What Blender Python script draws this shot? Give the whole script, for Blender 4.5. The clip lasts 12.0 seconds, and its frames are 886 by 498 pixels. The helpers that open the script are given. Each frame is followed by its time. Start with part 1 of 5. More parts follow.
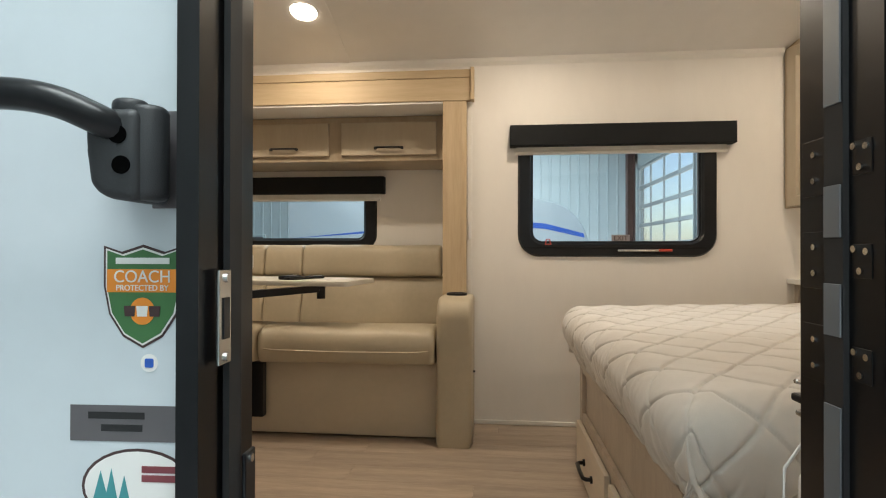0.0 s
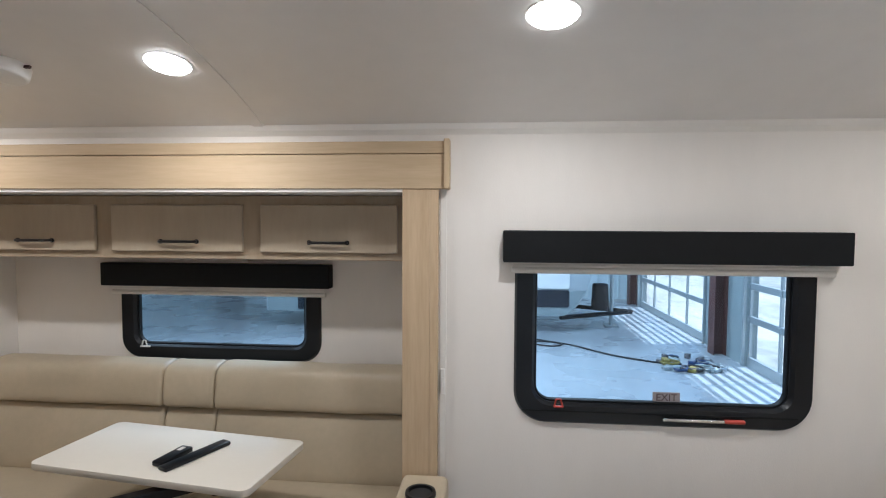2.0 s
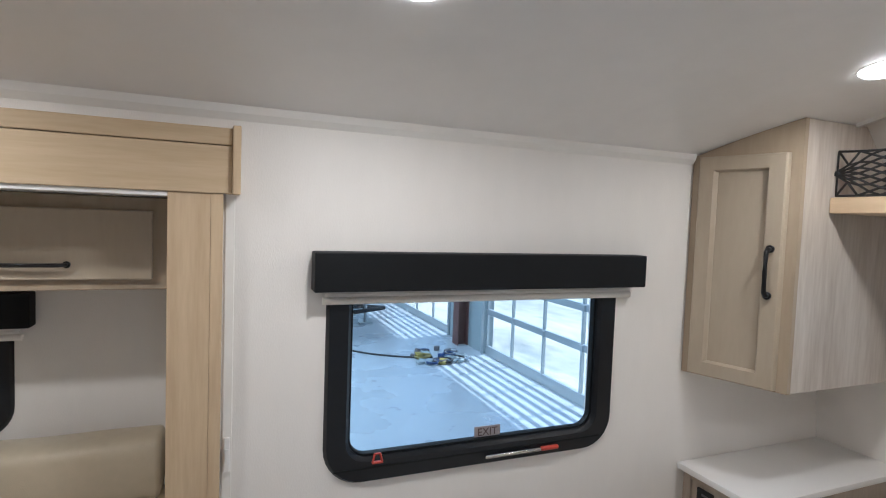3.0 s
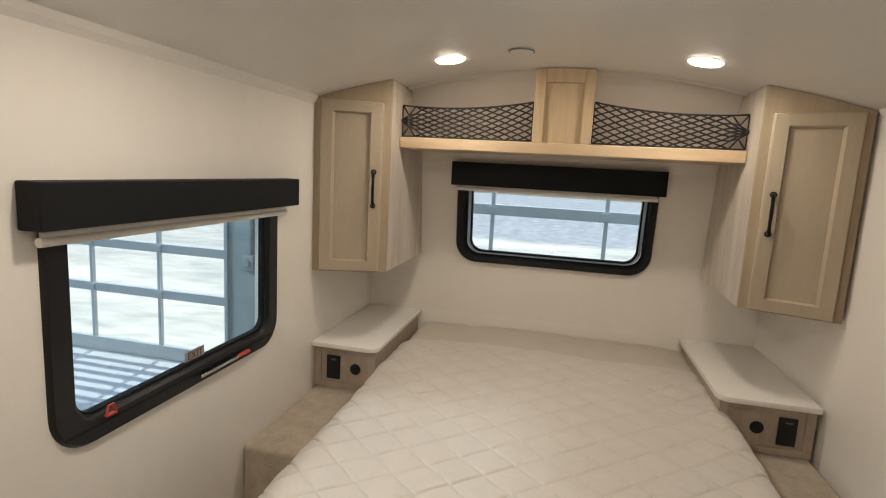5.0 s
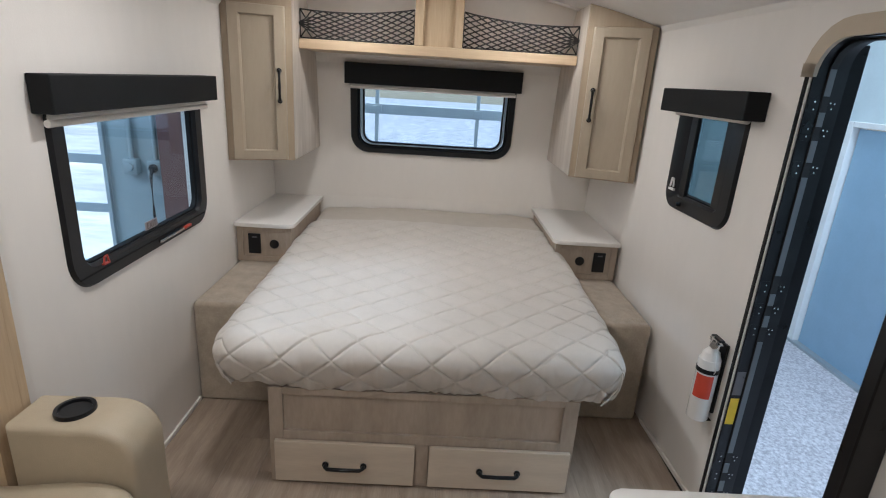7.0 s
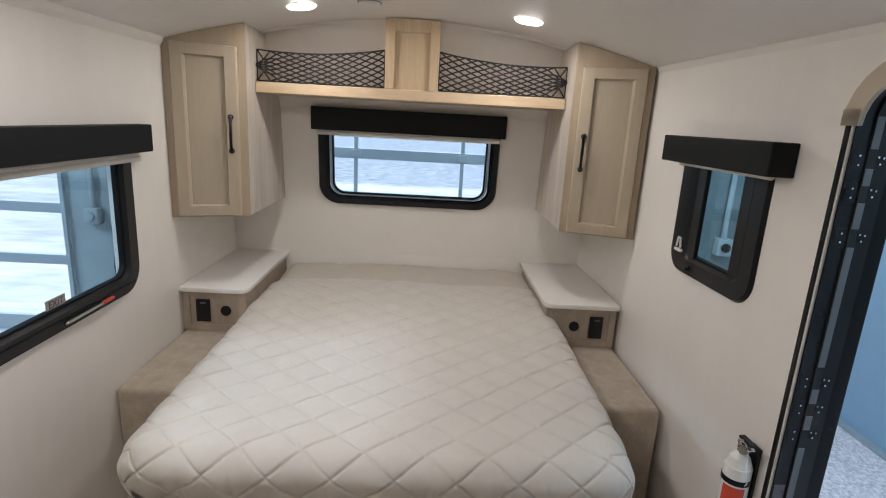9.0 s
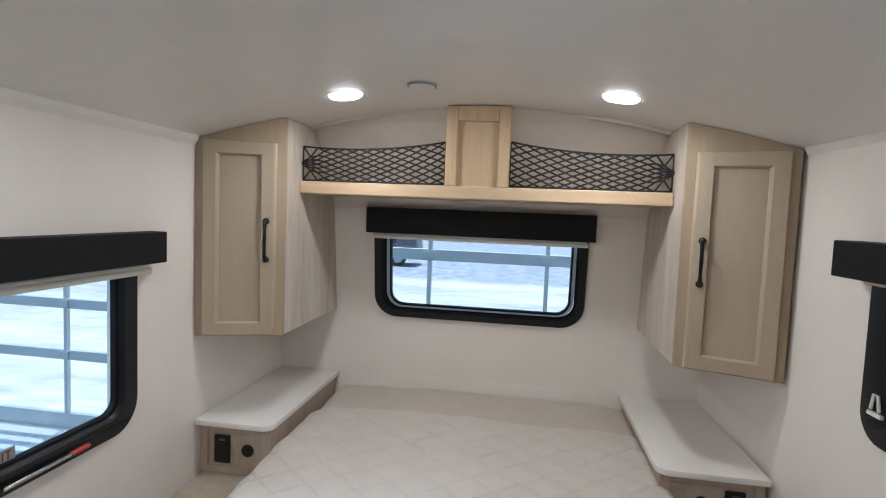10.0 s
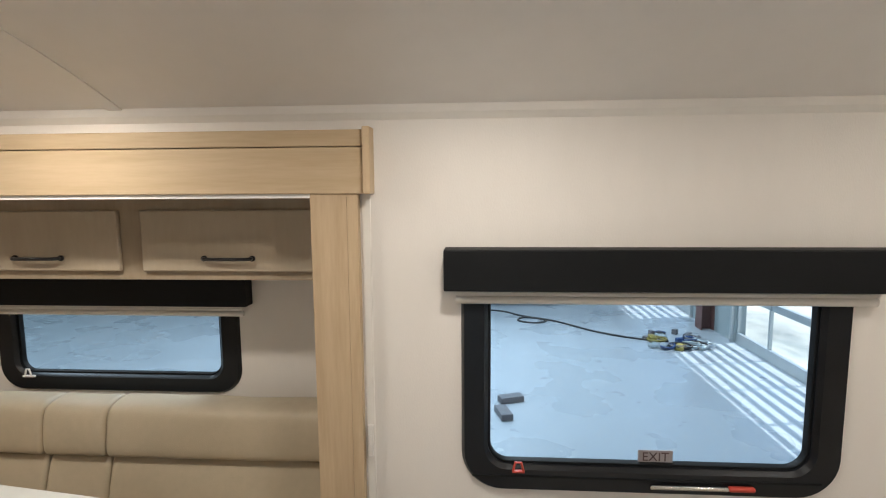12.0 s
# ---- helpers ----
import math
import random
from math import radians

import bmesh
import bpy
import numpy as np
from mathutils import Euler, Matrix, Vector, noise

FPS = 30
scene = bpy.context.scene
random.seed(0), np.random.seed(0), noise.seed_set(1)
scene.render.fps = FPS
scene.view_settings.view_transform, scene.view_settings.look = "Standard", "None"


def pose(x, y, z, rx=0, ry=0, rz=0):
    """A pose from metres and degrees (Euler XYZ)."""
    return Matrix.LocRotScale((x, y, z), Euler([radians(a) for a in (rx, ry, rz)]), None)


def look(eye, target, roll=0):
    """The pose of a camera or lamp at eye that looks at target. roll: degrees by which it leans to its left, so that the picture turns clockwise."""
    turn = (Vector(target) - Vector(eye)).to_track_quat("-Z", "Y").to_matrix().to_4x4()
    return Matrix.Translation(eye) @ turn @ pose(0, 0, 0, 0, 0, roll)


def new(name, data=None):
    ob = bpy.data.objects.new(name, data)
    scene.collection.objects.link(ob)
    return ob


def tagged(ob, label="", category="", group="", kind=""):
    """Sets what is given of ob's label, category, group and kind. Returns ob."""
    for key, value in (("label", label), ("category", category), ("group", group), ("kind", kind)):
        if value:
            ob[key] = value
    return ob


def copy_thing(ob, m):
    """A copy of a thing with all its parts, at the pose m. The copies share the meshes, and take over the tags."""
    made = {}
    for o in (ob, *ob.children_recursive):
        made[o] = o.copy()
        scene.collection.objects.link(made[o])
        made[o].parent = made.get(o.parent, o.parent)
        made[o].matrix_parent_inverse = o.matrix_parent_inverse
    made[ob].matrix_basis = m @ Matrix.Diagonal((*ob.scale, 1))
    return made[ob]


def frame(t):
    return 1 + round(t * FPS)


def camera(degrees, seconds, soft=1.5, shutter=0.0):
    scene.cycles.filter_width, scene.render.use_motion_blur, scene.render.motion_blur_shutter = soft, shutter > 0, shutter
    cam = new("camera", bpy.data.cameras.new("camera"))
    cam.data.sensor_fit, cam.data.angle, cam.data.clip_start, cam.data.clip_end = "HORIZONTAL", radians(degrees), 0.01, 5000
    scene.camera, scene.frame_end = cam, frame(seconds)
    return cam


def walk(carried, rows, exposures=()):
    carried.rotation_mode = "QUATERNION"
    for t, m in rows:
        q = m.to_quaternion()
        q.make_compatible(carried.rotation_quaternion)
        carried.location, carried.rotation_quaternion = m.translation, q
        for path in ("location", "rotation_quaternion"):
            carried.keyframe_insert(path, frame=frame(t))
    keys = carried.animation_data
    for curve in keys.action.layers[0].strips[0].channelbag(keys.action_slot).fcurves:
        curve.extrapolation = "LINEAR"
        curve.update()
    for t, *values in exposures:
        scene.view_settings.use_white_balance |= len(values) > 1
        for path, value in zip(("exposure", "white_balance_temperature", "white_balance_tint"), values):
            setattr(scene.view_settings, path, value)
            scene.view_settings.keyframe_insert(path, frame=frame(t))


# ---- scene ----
cam = camera(79.9, 12.0, soft=1.1)
PATH = [
    (0, (1.367, -0.230, 0.922), (1.173, 1.760, 0.933), 0.1),
    (0.5, (1.364, 0.019, 1.178), (0.992, 1.983, 1.128), -0.3),
    (1, (1.406, 0.242, 1.392), (1.005, 2.2, 1.306), -0.3),
    (1.5, (1.422, 0.442, 1.578), (1.044, 2.403, 1.471), -0.5),
    (2, (1.403, 0.73, 1.616), (1.224, 2.719, 1.514), 0.3),
    (2.5, (1.373, 0.921, 1.696), (1.65, 2.897, 1.558), 1.3),
    (3, (1.233, 1.123, 1.685), (1.982, 2.974, 1.578), 2.1),
    (3.2, (1.164, 1.208, 1.696), (2.114, 2.963, 1.573), 2.8),
    (4.8, (0.627, 1.418, 1.704), (2.507, 2.041, 1.428), 3.3),
    (5, (0.537, 1.467, 1.66), (2.467, 1.902, 1.363), 3.1),
    (5.5, (0.355, 1.449, 1.669), (2.302, 1.629, 1.248), 3.4),
    (6, (0.17, 1.476, 1.661), (2.103, 1.542, 1.152), 3.4),
    (6.5, (0.025, 1.492, 1.645), (1.942, 1.493, 1.075), 3.5),
    (7, (-0.086, 1.482, 1.64), (1.818, 1.441, 1.029), 3.6),
    (7.2, (-0.114, 1.486, 1.641), (1.787, 1.432, 1.022), 3.6),
    (8.8, (0.201, 1.414, 1.653), (2.127, 1.352, 1.117), 3.2),
    (9, (0.3, 1.39, 1.674), (2.242, 1.331, 1.199), 3.2),
    (9.5, (0.551, 1.311, 1.682), (2.531, 1.278, 1.405), 2.8),
    (10, (0.865, 1.3, 1.697), (2.837, 1.601, 1.558), 2.3),
    (10.5, (1.144, 1.227, 1.739), (2.828, 2.296, 1.599), 1.9),
    (11, (1.349, 1.176, 1.717), (2.424, 2.856, 1.57), 1.8),
    (11.5, (1.47, 1.234, 1.726), (1.877, 3.183, 1.545), 0.8),
    (12, (1.54, 1.209, 1.747), (1.403, 3.191, 1.517), -0.4),
]
# the film camera's own exposure and white balance: seconds, stops, kelvin, tint
EXPOSURES = [
    (0, 0.57, 7100, 10), (0.5, 0.57, 6750, 10), (1, 0.56, 6150, 10), (1.5, 0.54, 5550, 10), (3.2, 0.50, 5400, 10), (5, 0.33, 6750, 10), (5.5, 0.40, 6420, 10), (6, 0.49, 6250, 10),
    (6.5, 0.46, 5850, 10), (7, 0.46, 5550, 10), (9, 0.42, 5750, 10), (9.5, 0.38, 5800, 10), (10, 0.42, 5500, 10), (10.5, 0.44, 5700, 10), (11, 0.50, 6900, 10), (11.5, 0.52, 6700, 10), (12, 0.54, 6200, 10),
]
walk(cam, [(t, look(eye, target, roll)) for t, eye, target, roll in PATH], EXPOSURES)

# ---- world, sun, large lights ----
world = bpy.data.worlds.new("world")
scene.world = world
world.use_nodes = True
wn = world.node_tree.nodes
sky = wn.new("ShaderNodeTexSky")
sky.sky_type, sky.sun_disc = "NISHITA", False
sky.sun_elevation, sky.sun_rotation = radians(72), radians(80)
world.node_tree.links.new(sky.outputs[0], wn["Background"].inputs[0])
wn["Background"].inputs[1].default_value = 0.15


def lamp(name, kind, m, energy, colour, **more):
    data = bpy.data.lights.new(name, kind)
    data.energy, data.color = energy, colour
    for key, value in more.items():
        if key == "size":
            data.size = value
        elif key == "size_y":
            data.shape, data.size_y = "RECTANGLE", value
        elif key == "disk":
            data.shape, data.size = "DISK", value
        elif key == "angle":
            data.angle = value
        elif key == "spread":
            data.spread = value
    ob = new(name, data)
    ob.matrix_world = m
    return ob


lamp("sun", "SUN", look((9, 3.2, 9), (5.3, 2.45, -2.4)), 5.0, (1.0, 0.96, 0.9), angle=radians(0.5))
# unseen fill lamps added under the closed hall roof, standing in for daylight
for hx, hy, watts in ((1.0, 8.0, 330), (1.0, 13.0, 290), (1.6, -1.25, 185), (-4.5, 5.0, 150)):
    lamp("hall_fill", "AREA", look((hx, hy, 4.85), (hx, hy, 0)), watts, (0.80, 0.92, 1.0), size=3.0, size_y=1.6)
LED = (1.0, 0.895, 0.765)


# ---- materials ----
def mat(name, col, rough=0.5, metal=0.0, var=0.08, scale=6.0, bump=0.0, bscale=180.0, stretch=(1, 1, 1), col2=None, island=0.0, fine=None, spec=0.5, sheen=0.0):
    m = bpy.data.materials.new(name)
    m.use_nodes = True
    nt = m.node_tree
    b = nt.nodes["Principled BSDF"]
    link = nt.links.new
    tc = nt.nodes.new("ShaderNodeTexCoord")
    mp = nt.nodes.new("ShaderNodeMapping")
    mp.inputs["Scale"].default_value = stretch
    link(tc.outputs["Object"], mp.inputs["Vector"])
    n1 = nt.nodes.new("ShaderNodeTexNoise")
    n1.inputs["Scale"].default_value, n1.inputs["Detail"].default_value = scale, 6
    link(mp.outputs[0], n1.inputs["Vector"])
    n2 = nt.nodes.new("ShaderNodeTexNoise")
    n2.inputs["Scale"].default_value, n2.inputs["Detail"].default_value = fine or scale * 7, 4
    link(mp.outputs[0], n2.inputs["Vector"])
    ad = nt.nodes.new("ShaderNodeMath")
    ad.operation = "MULTIPLY_ADD"
    link(n2.outputs[0], ad.inputs[0])
    ad.inputs[1].default_value = 0.5
    link(n1.outputs[0], ad.inputs[2])
    ramp = nt.nodes.new("ShaderNodeValToRGB")
    dark = col2 or [c * (1 - var) for c in col]
    light = col if col2 else [min(1, c * (1 + var)) for c in col]
    ramp.color_ramp.elements[0].position, ramp.color_ramp.elements[1].position = 0.55, 0.95
    ramp.color_ramp.elements[0].color, ramp.color_ramp.elements[1].color = (*dark, 1), (*light, 1)
    link(ad.outputs[0], ramp.inputs[0])
    last = ramp.outputs[0]
    if island:
        info = nt.nodes.new("ShaderNodeObjectInfo")
        hv = nt.nodes.new("ShaderNodeHueSaturation")
        mr = nt.nodes.new("ShaderNodeMapRange")
        mr.inputs["To Min"].default_value, mr.inputs["To Max"].default_value = 1 - island, 1 + island
        link(info.outputs["Random"], mr.inputs[0])
        link(mr.outputs[0], hv.inputs["Value"])
        link(last, hv.inputs["Color"])
        last = hv.outputs[0]
    link(last, b.inputs["Base Color"])
    rr = nt.nodes.new("ShaderNodeMapRange")
    rr.inputs["To Min"].default_value, rr.inputs["To Max"].default_value = max(0.02, rough - 0.07), min(1, rough + 0.07)
    link(n1.outputs[0], rr.inputs[0])
    link(rr.outputs[0], b.inputs["Roughness"])
    b.inputs["Metallic"].default_value = metal
    b.inputs["Specular IOR Level"].default_value = spec
    b.inputs["Sheen Weight"].default_value = sheen
    if bump:
        n3 = nt.nodes.new("ShaderNodeTexNoise")
        n3.inputs["Scale"].default_value, n3.inputs["Detail"].default_value = bscale, 3
        link(mp.outputs[0], n3.inputs["Vector"])
        bp = nt.nodes.new("ShaderNodeBump")
        bp.inputs["Strength"].default_value, bp.inputs["Distance"].default_value = bump, 0.002
        link(n3.outputs[0], bp.inputs["Height"])
        link(bp.outputs[0], b.inputs["Normal"])
    return m


def glow(name, col, power):
    m = bpy.data.materials.new(name)
    m.use_nodes = True
    b = m.node_tree.nodes["Principled BSDF"]
    b.inputs["Base Color"].default_value = (*col, 1)
    b.inputs["Emission Color"].default_value, b.inputs["Emission Strength"].default_value = (*col, 1), power
    return m


def glass(name, col=(1, 1, 1), rough=0.0):
    m = bpy.data.materials.new(name)
    m.use_nodes = True
    nt = m.node_tree
    nt.nodes.remove(nt.nodes["Principled BSDF"])
    tr, gl, mx, fr, pw_, ml = (nt.nodes.new("ShaderNode" + k) for k in ("BsdfTransparent", "BsdfGlossy", "MixShader", "LayerWeight", "Math", "Math"))
    tr.inputs[0].default_value = (*col, 1)
    gl.inputs["Roughness"].default_value = rough
    fr.inputs[0].default_value = 0.5
    pw_.operation, ml.operation = "POWER", "MULTIPLY_ADD"
    pw_.inputs[1].default_value, ml.inputs[1].default_value, ml.inputs[2].default_value = 5.0, 0.7, 0.025
    nt.links.new(fr.outputs["Facing"], pw_.inputs[0])
    nt.links.new(pw_.outputs[0], ml.inputs[0])
    nt.links.new(ml.outputs[0], mx.inputs[0])
    nt.links.new(tr.outputs[0], mx.inputs[1])
    nt.links.new(gl.outputs[0], mx.inputs[2])
    nt.links.new(mx.outputs[0], nt.nodes["Material Output"].inputs[0])
    return m


WALL = mat("wall_vinyl", (0.80, 0.76, 0.71), 0.55, var=0.02, scale=3, bump=0.25, bscale=420, stretch=(1, 1, 0.35))
CEIL = mat("ceiling_vinyl", (0.81, 0.79, 0.765), 0.35, var=0.025, scale=2, bump=0.12, bscale=500)
TRIMW = mat("white_trim", (0.82, 0.79, 0.74), 0.4, var=0.02)
OAKX = mat("oak_laminate", (0.55, 0.425, 0.275), 0.56, spec=0.3, col2=(0.47, 0.355, 0.22), scale=5, stretch=(0.5, 6, 6), bump=0.08, bscale=60, fine=22)
OAKZ = mat("oak_laminate_upright", (0.57, 0.44, 0.285), 0.54, spec=0.3, col2=(0.48, 0.355, 0.225), scale=5, stretch=(6, 6, 0.5), bump=0.15, bscale=60, fine=22)
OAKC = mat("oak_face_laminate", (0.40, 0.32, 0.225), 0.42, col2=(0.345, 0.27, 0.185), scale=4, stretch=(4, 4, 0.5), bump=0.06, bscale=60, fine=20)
DOORW = mat("cabinet_door_laminate", (0.445, 0.375, 0.28), 0.45, col2=(0.405, 0.335, 0.245), scale=3, stretch=(3, 3, 0.6), bump=0.05, bscale=70)
DRAWW = mat("drawer_laminate", (0.66, 0.565, 0.45), 0.45, col2=(0.59, 0.50, 0.395), scale=4, stretch=(5, 0.7, 6), bump=0.12, bscale=70)
GREYW = mat("washed_laminate", (0.62, 0.56, 0.49), 0.38, col2=(0.45, 0.385, 0.32), scale=3, stretch=(5, 5, 0.45), bump=0.1, bscale=70)
PANELW = mat("washed_base_laminate", (0.46, 0.385, 0.31), 0.42, col2=(0.36, 0.295, 0.23), scale=3, stretch=(5, 3, 0.9), bump=0.1, bscale=70)
PLANK = mat("vinyl_plank", (0.44, 0.35, 0.27), 0.36, col2=(0.30, 0.235, 0.18), scale=3.5, stretch=(0.7, 7, 7), bump=0.1, bscale=60, island=0.10)
LEATHER = mat("beige_vinyl_upholstery", (0.445, 0.375, 0.268), 0.44, var=0.05, scale=5, bump=0.35, bscale=330)
LEATHER2 = mat("beige_vinyl_panel", (0.50, 0.42, 0.31), 0.42, var=0.04, scale=4, bump=0.3, bscale=330)
QUILT = mat("quilted_cotton", (0.60, 0.555, 0.50), 0.9, var=0.03, scale=8, bump=0.3, bscale=700, sheen=0.2)
CARPET = mat("beige_carpet", (0.47, 0.40, 0.31), 0.95, col2=(0.36, 0.30, 0.23), scale=18, bump=1.0, bscale=420, sheen=0.3)
COUNTER = mat("white_countertop", (0.80, 0.775, 0.74), 0.3, var=0.012, scale=3)
TABLEW = mat("table_laminate", (0.64, 0.60, 0.525), 0.4, var=0.015, scale=4)
WLAM = mat("white_laminate", (0.70, 0.66, 0.60), 0.4, var=0.03)
BLACK = mat("black_plastic", (0.007, 0.008, 0.010), 0.34, var=0.15, spec=0.35)
BLACKM = mat("black_satin_fabric_board", (0.007, 0.008, 0.009), 0.6, var=0.15, bump=0.1, spec=0.22)
BLACKMET = mat("black_metal", (0.006, 0.006, 0.007), 0.30, var=0.2, spec=0.35)
BLIND = mat("blind_rail", (0.80, 0.76, 0.70), 0.5, var=0.02)
CHROME = mat("brushed_steel", (0.62, 0.61, 0.59), 0.22, metal=1.0, var=0.05)
RED = mat("red_plastic", (0.45, 0.05, 0.03), 0.4)
REDH = mat("red_label", (0.62, 0.07, 0.035), 0.45)
YELLOW = mat("yellow_label", (0.78, 0.52, 0.02), 0.5)
WHITEP = mat("white_plastic", (0.80, 0.78, 0.75), 0.4, var=0.02)
WHITEPAINT = mat("white_enamel", (0.78, 0.76, 0.73), 0.22, var=0.02)
SIDING = mat("white_fibreglass_siding", (0.60, 0.65, 0.68), 0.18, var=0.02)
ORANGE = mat("orange_print", (0.72, 0.16, 0.035), 0.35, var=0.12, scale=25)
GREEN = mat("green_print", (0.05, 0.17, 0.055), 0.4)
ORANGE2 = mat("orange_sticker", (0.85, 0.27, 0.03), 0.4)
BLUEP = mat("blue_print", (0.02, 0.10, 0.45), 0.35)
TEAL = mat("teal_print", (0.05, 0.28, 0.30), 0.4)
GREYS = mat("grey_label", (0.12, 0.11, 0.115), 0.3)
DARKG = mat("dark_glass", (0.015, 0.02, 0.03), 0.08)
TEXTD = mat("dark_print", (0.06, 0.03, 0.03), 0.5)
LEDON = glow("lit_diffuser", (1.0, 0.91, 0.78), 11.0)
LEDG = glow("green_led", (0.1, 0.9, 0.7), 1.5)
GLASS = glass("window_glass", (0.86, 0.92, 0.96))
TINT = glass("grey_tinted_glass", (0.62, 0.70, 0.72))
CLEAR = glass("clear_glazing", (0.97, 0.98, 0.98))
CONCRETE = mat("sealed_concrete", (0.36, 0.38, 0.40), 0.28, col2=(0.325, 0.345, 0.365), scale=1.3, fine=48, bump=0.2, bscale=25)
METALS = mat("white_metal_siding", (0.62, 0.68, 0.69), 0.45, var=0.03)
PIER = mat("grey_pier_paint", (0.27, 0.31, 0.315), 0.5, var=0.06)
REDST = mat("red_oxide_steel", (0.10, 0.042, 0.036), 0.5, var=0.1)
ALU = mat("aluminium_rail", (0.42, 0.45, 0.46), 0.4, metal=0.6, var=0.05)
BLUED = mat("pale_blue_door_paint", (0.30, 0.43, 0.55), 0.4, var=0.03)
TARMAC = mat("pale_gravel", (0.46, 0.47, 0.48), 0.9, col2=(0.20, 0.21, 0.225), scale=2.6, fine=26, bump=0.6, bscale=30)
# the dark second tone paints shadows and wet patches into the apron's colour
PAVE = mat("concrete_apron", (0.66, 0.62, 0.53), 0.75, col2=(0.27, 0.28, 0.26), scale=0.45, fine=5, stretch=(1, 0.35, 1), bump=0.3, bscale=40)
RUBBER = mat("black_rubber", (0.015, 0.015, 0.016), 0.7)

# ---- mesh helpers ----
BASE = {}


def thing(name, loc, label, category, group="", kind=""):
    ob = new(name)
    ob.location = loc
    ob.empty_display_size = 0.1
    BASE[ob.name] = Vector(loc)
    return tagged(ob, label, category, group, kind)


def part(name, bm, material, parent=None, label="", smooth=False, m=None):
    if m is not None:
        bmesh.ops.transform(bm, matrix=m, verts=bm.verts)
    off = BASE[parent.name] if parent else Vector()
    if parent:
        bmesh.ops.translate(bm, vec=-off, verts=bm.verts)
    bmesh.ops.recalc_face_normals(bm, faces=bm.faces)
    me = bpy.data.meshes.new(name)
    bm.to_mesh(me)
    bm.free()
    me.materials.append(material)
    if smooth:
        me.polygons.foreach_set("use_smooth", [True] * len(me.polygons))
        if smooth == "edge":
            me.set_sharp_from_angle(angle=radians(38))
    ob = new(name, me)
    if parent:
        ob.parent = parent
        BASE[ob.name] = off
    return tagged(ob, label) if label else ob


def solid(name, bm, material, label, category, group="", kind="", smooth=False, m=None):
    """A top-level thing of one mesh, its origin at the middle of its base."""
    if m is not None:
        bmesh.ops.transform(bm, matrix=m, verts=bm.verts)
    lo = Vector([min(v.co[i] for v in bm.verts) for i in range(3)])
    hi = Vector([max(v.co[i] for v in bm.verts) for i in range(3)])
    base = Vector(((lo.x + hi.x) / 2, (lo.y + hi.y) / 2, lo.z))
    bmesh.ops.translate(bm, vec=-base, verts=bm.verts)
    ob = part(name, bm, material, smooth=smooth)
    ob.location = base
    BASE[ob.name] = base
    return tagged(ob, label, category, group, kind)


def setting(name, bm, material, label, category, smooth=False, m=None):
    ob = part(name, bm, material, smooth=smooth, m=m)
    BASE[ob.name] = Vector()
    return tagged(ob, label, category, kind="structure")


def box(lo, hi, bevel=0.0, seg=2, bm=None):
    own = bmesh.new()
    bmesh.ops.create_cube(own, size=1)
    for v in own.verts:
        v.co = Vector([(a + b) / 2 + c * (b - a) for a, b, c in zip(lo, hi, v.co)])
    if bevel:
        bmesh.ops.bevel(own, geom=own.edges, offset=bevel, segments=seg, affect="EDGES", profile=0.5)
    return own if bm is None else join(bm, own)


def join(bm, other):
    me = bpy.data.meshes.new("tmp")
    other.to_mesh(me)
    other.free()
    bm.from_mesh(me)
    bpy.data.meshes.remove(me)
    return bm


def cyl(a, b, r, n=20, r2=None, bm=None, bevel=0.0):
    a, b = Vector(a), Vector(b)
    own = bmesh.new()
    bmesh.ops.create_cone(own, cap_ends=True, segments=n, radius1=r, radius2=r if r2 is None else r2, depth=(b - a).length)
    if bevel:
        rim = [e for e in own.edges if any(len(f.verts) > 4 for f in e.link_faces)]
        bmesh.ops.bevel(own, geom=rim, offset=bevel, segments=3, affect="EDGES", profile=0.5)
    q = (b - a).to_track_quat("Z", "Y").to_matrix().to_4x4()
    bmesh.ops.transform(own, matrix=Matrix.Translation((a + b) / 2) @ q, verts=own.verts)
    return own if bm is None else join(bm, own)


def tube(pts, r, n=6, bm=None):
    own = bm or bmesh.new()
    pts = [Vector(p) for p in pts]
    rings = []
    for i, p in enumerate(pts):
        d = (pts[min(i + 1, len(pts) - 1)] - pts[max(i - 1, 0)]).normalized()
        side = d.cross(Vector((0, 0, 1)))
        side = side.normalized() if side.length > 1e-3 else Vector((1, 0, 0))
        up = side.cross(d)
        rings.append([own.verts.new(p + r * (math.cos(k * math.tau / n) * side + math.sin(k * math.tau / n) * up)) for k in range(n)])
    for a, b in zip(rings, rings[1:]):
        for k in range(n):
            own.faces.new((a[k], a[(k + 1) % n], b[(k + 1) % n], b[k]))
    own.faces.new(rings[0])
    own.faces.new(rings[-1][::-1])
    return own


def prism(poly, axis, a, b, bevel=0.0):
    """A polygon in the two other axes, drawn out from a to b along an axis."""
    own = bmesh.new()
    put = {"x": lambda u, v, w: (w, u, v), "y": lambda u, v, w: (u, w, v), "z": lambda u, v, w: (u, v, w)}[axis]
    va = [own.verts.new(put(u, v, a)) for u, v in poly]
    vb = [own.verts.new(put(u, v, b)) for u, v in poly]
    own.faces.new(va)
    own.faces.new(vb[::-1])
    for i in range(len(poly)):
        j = (i + 1) % len(poly)
        own.faces.new((va[j], va[i], vb[i], vb[j]))
    bmesh.ops.recalc_face_normals(own, faces=own.faces)
    if bevel:
        bmesh.ops.bevel(own, geom=own.edges, offset=bevel, segments=2, affect="EDGES", profile=0.5)
    return own


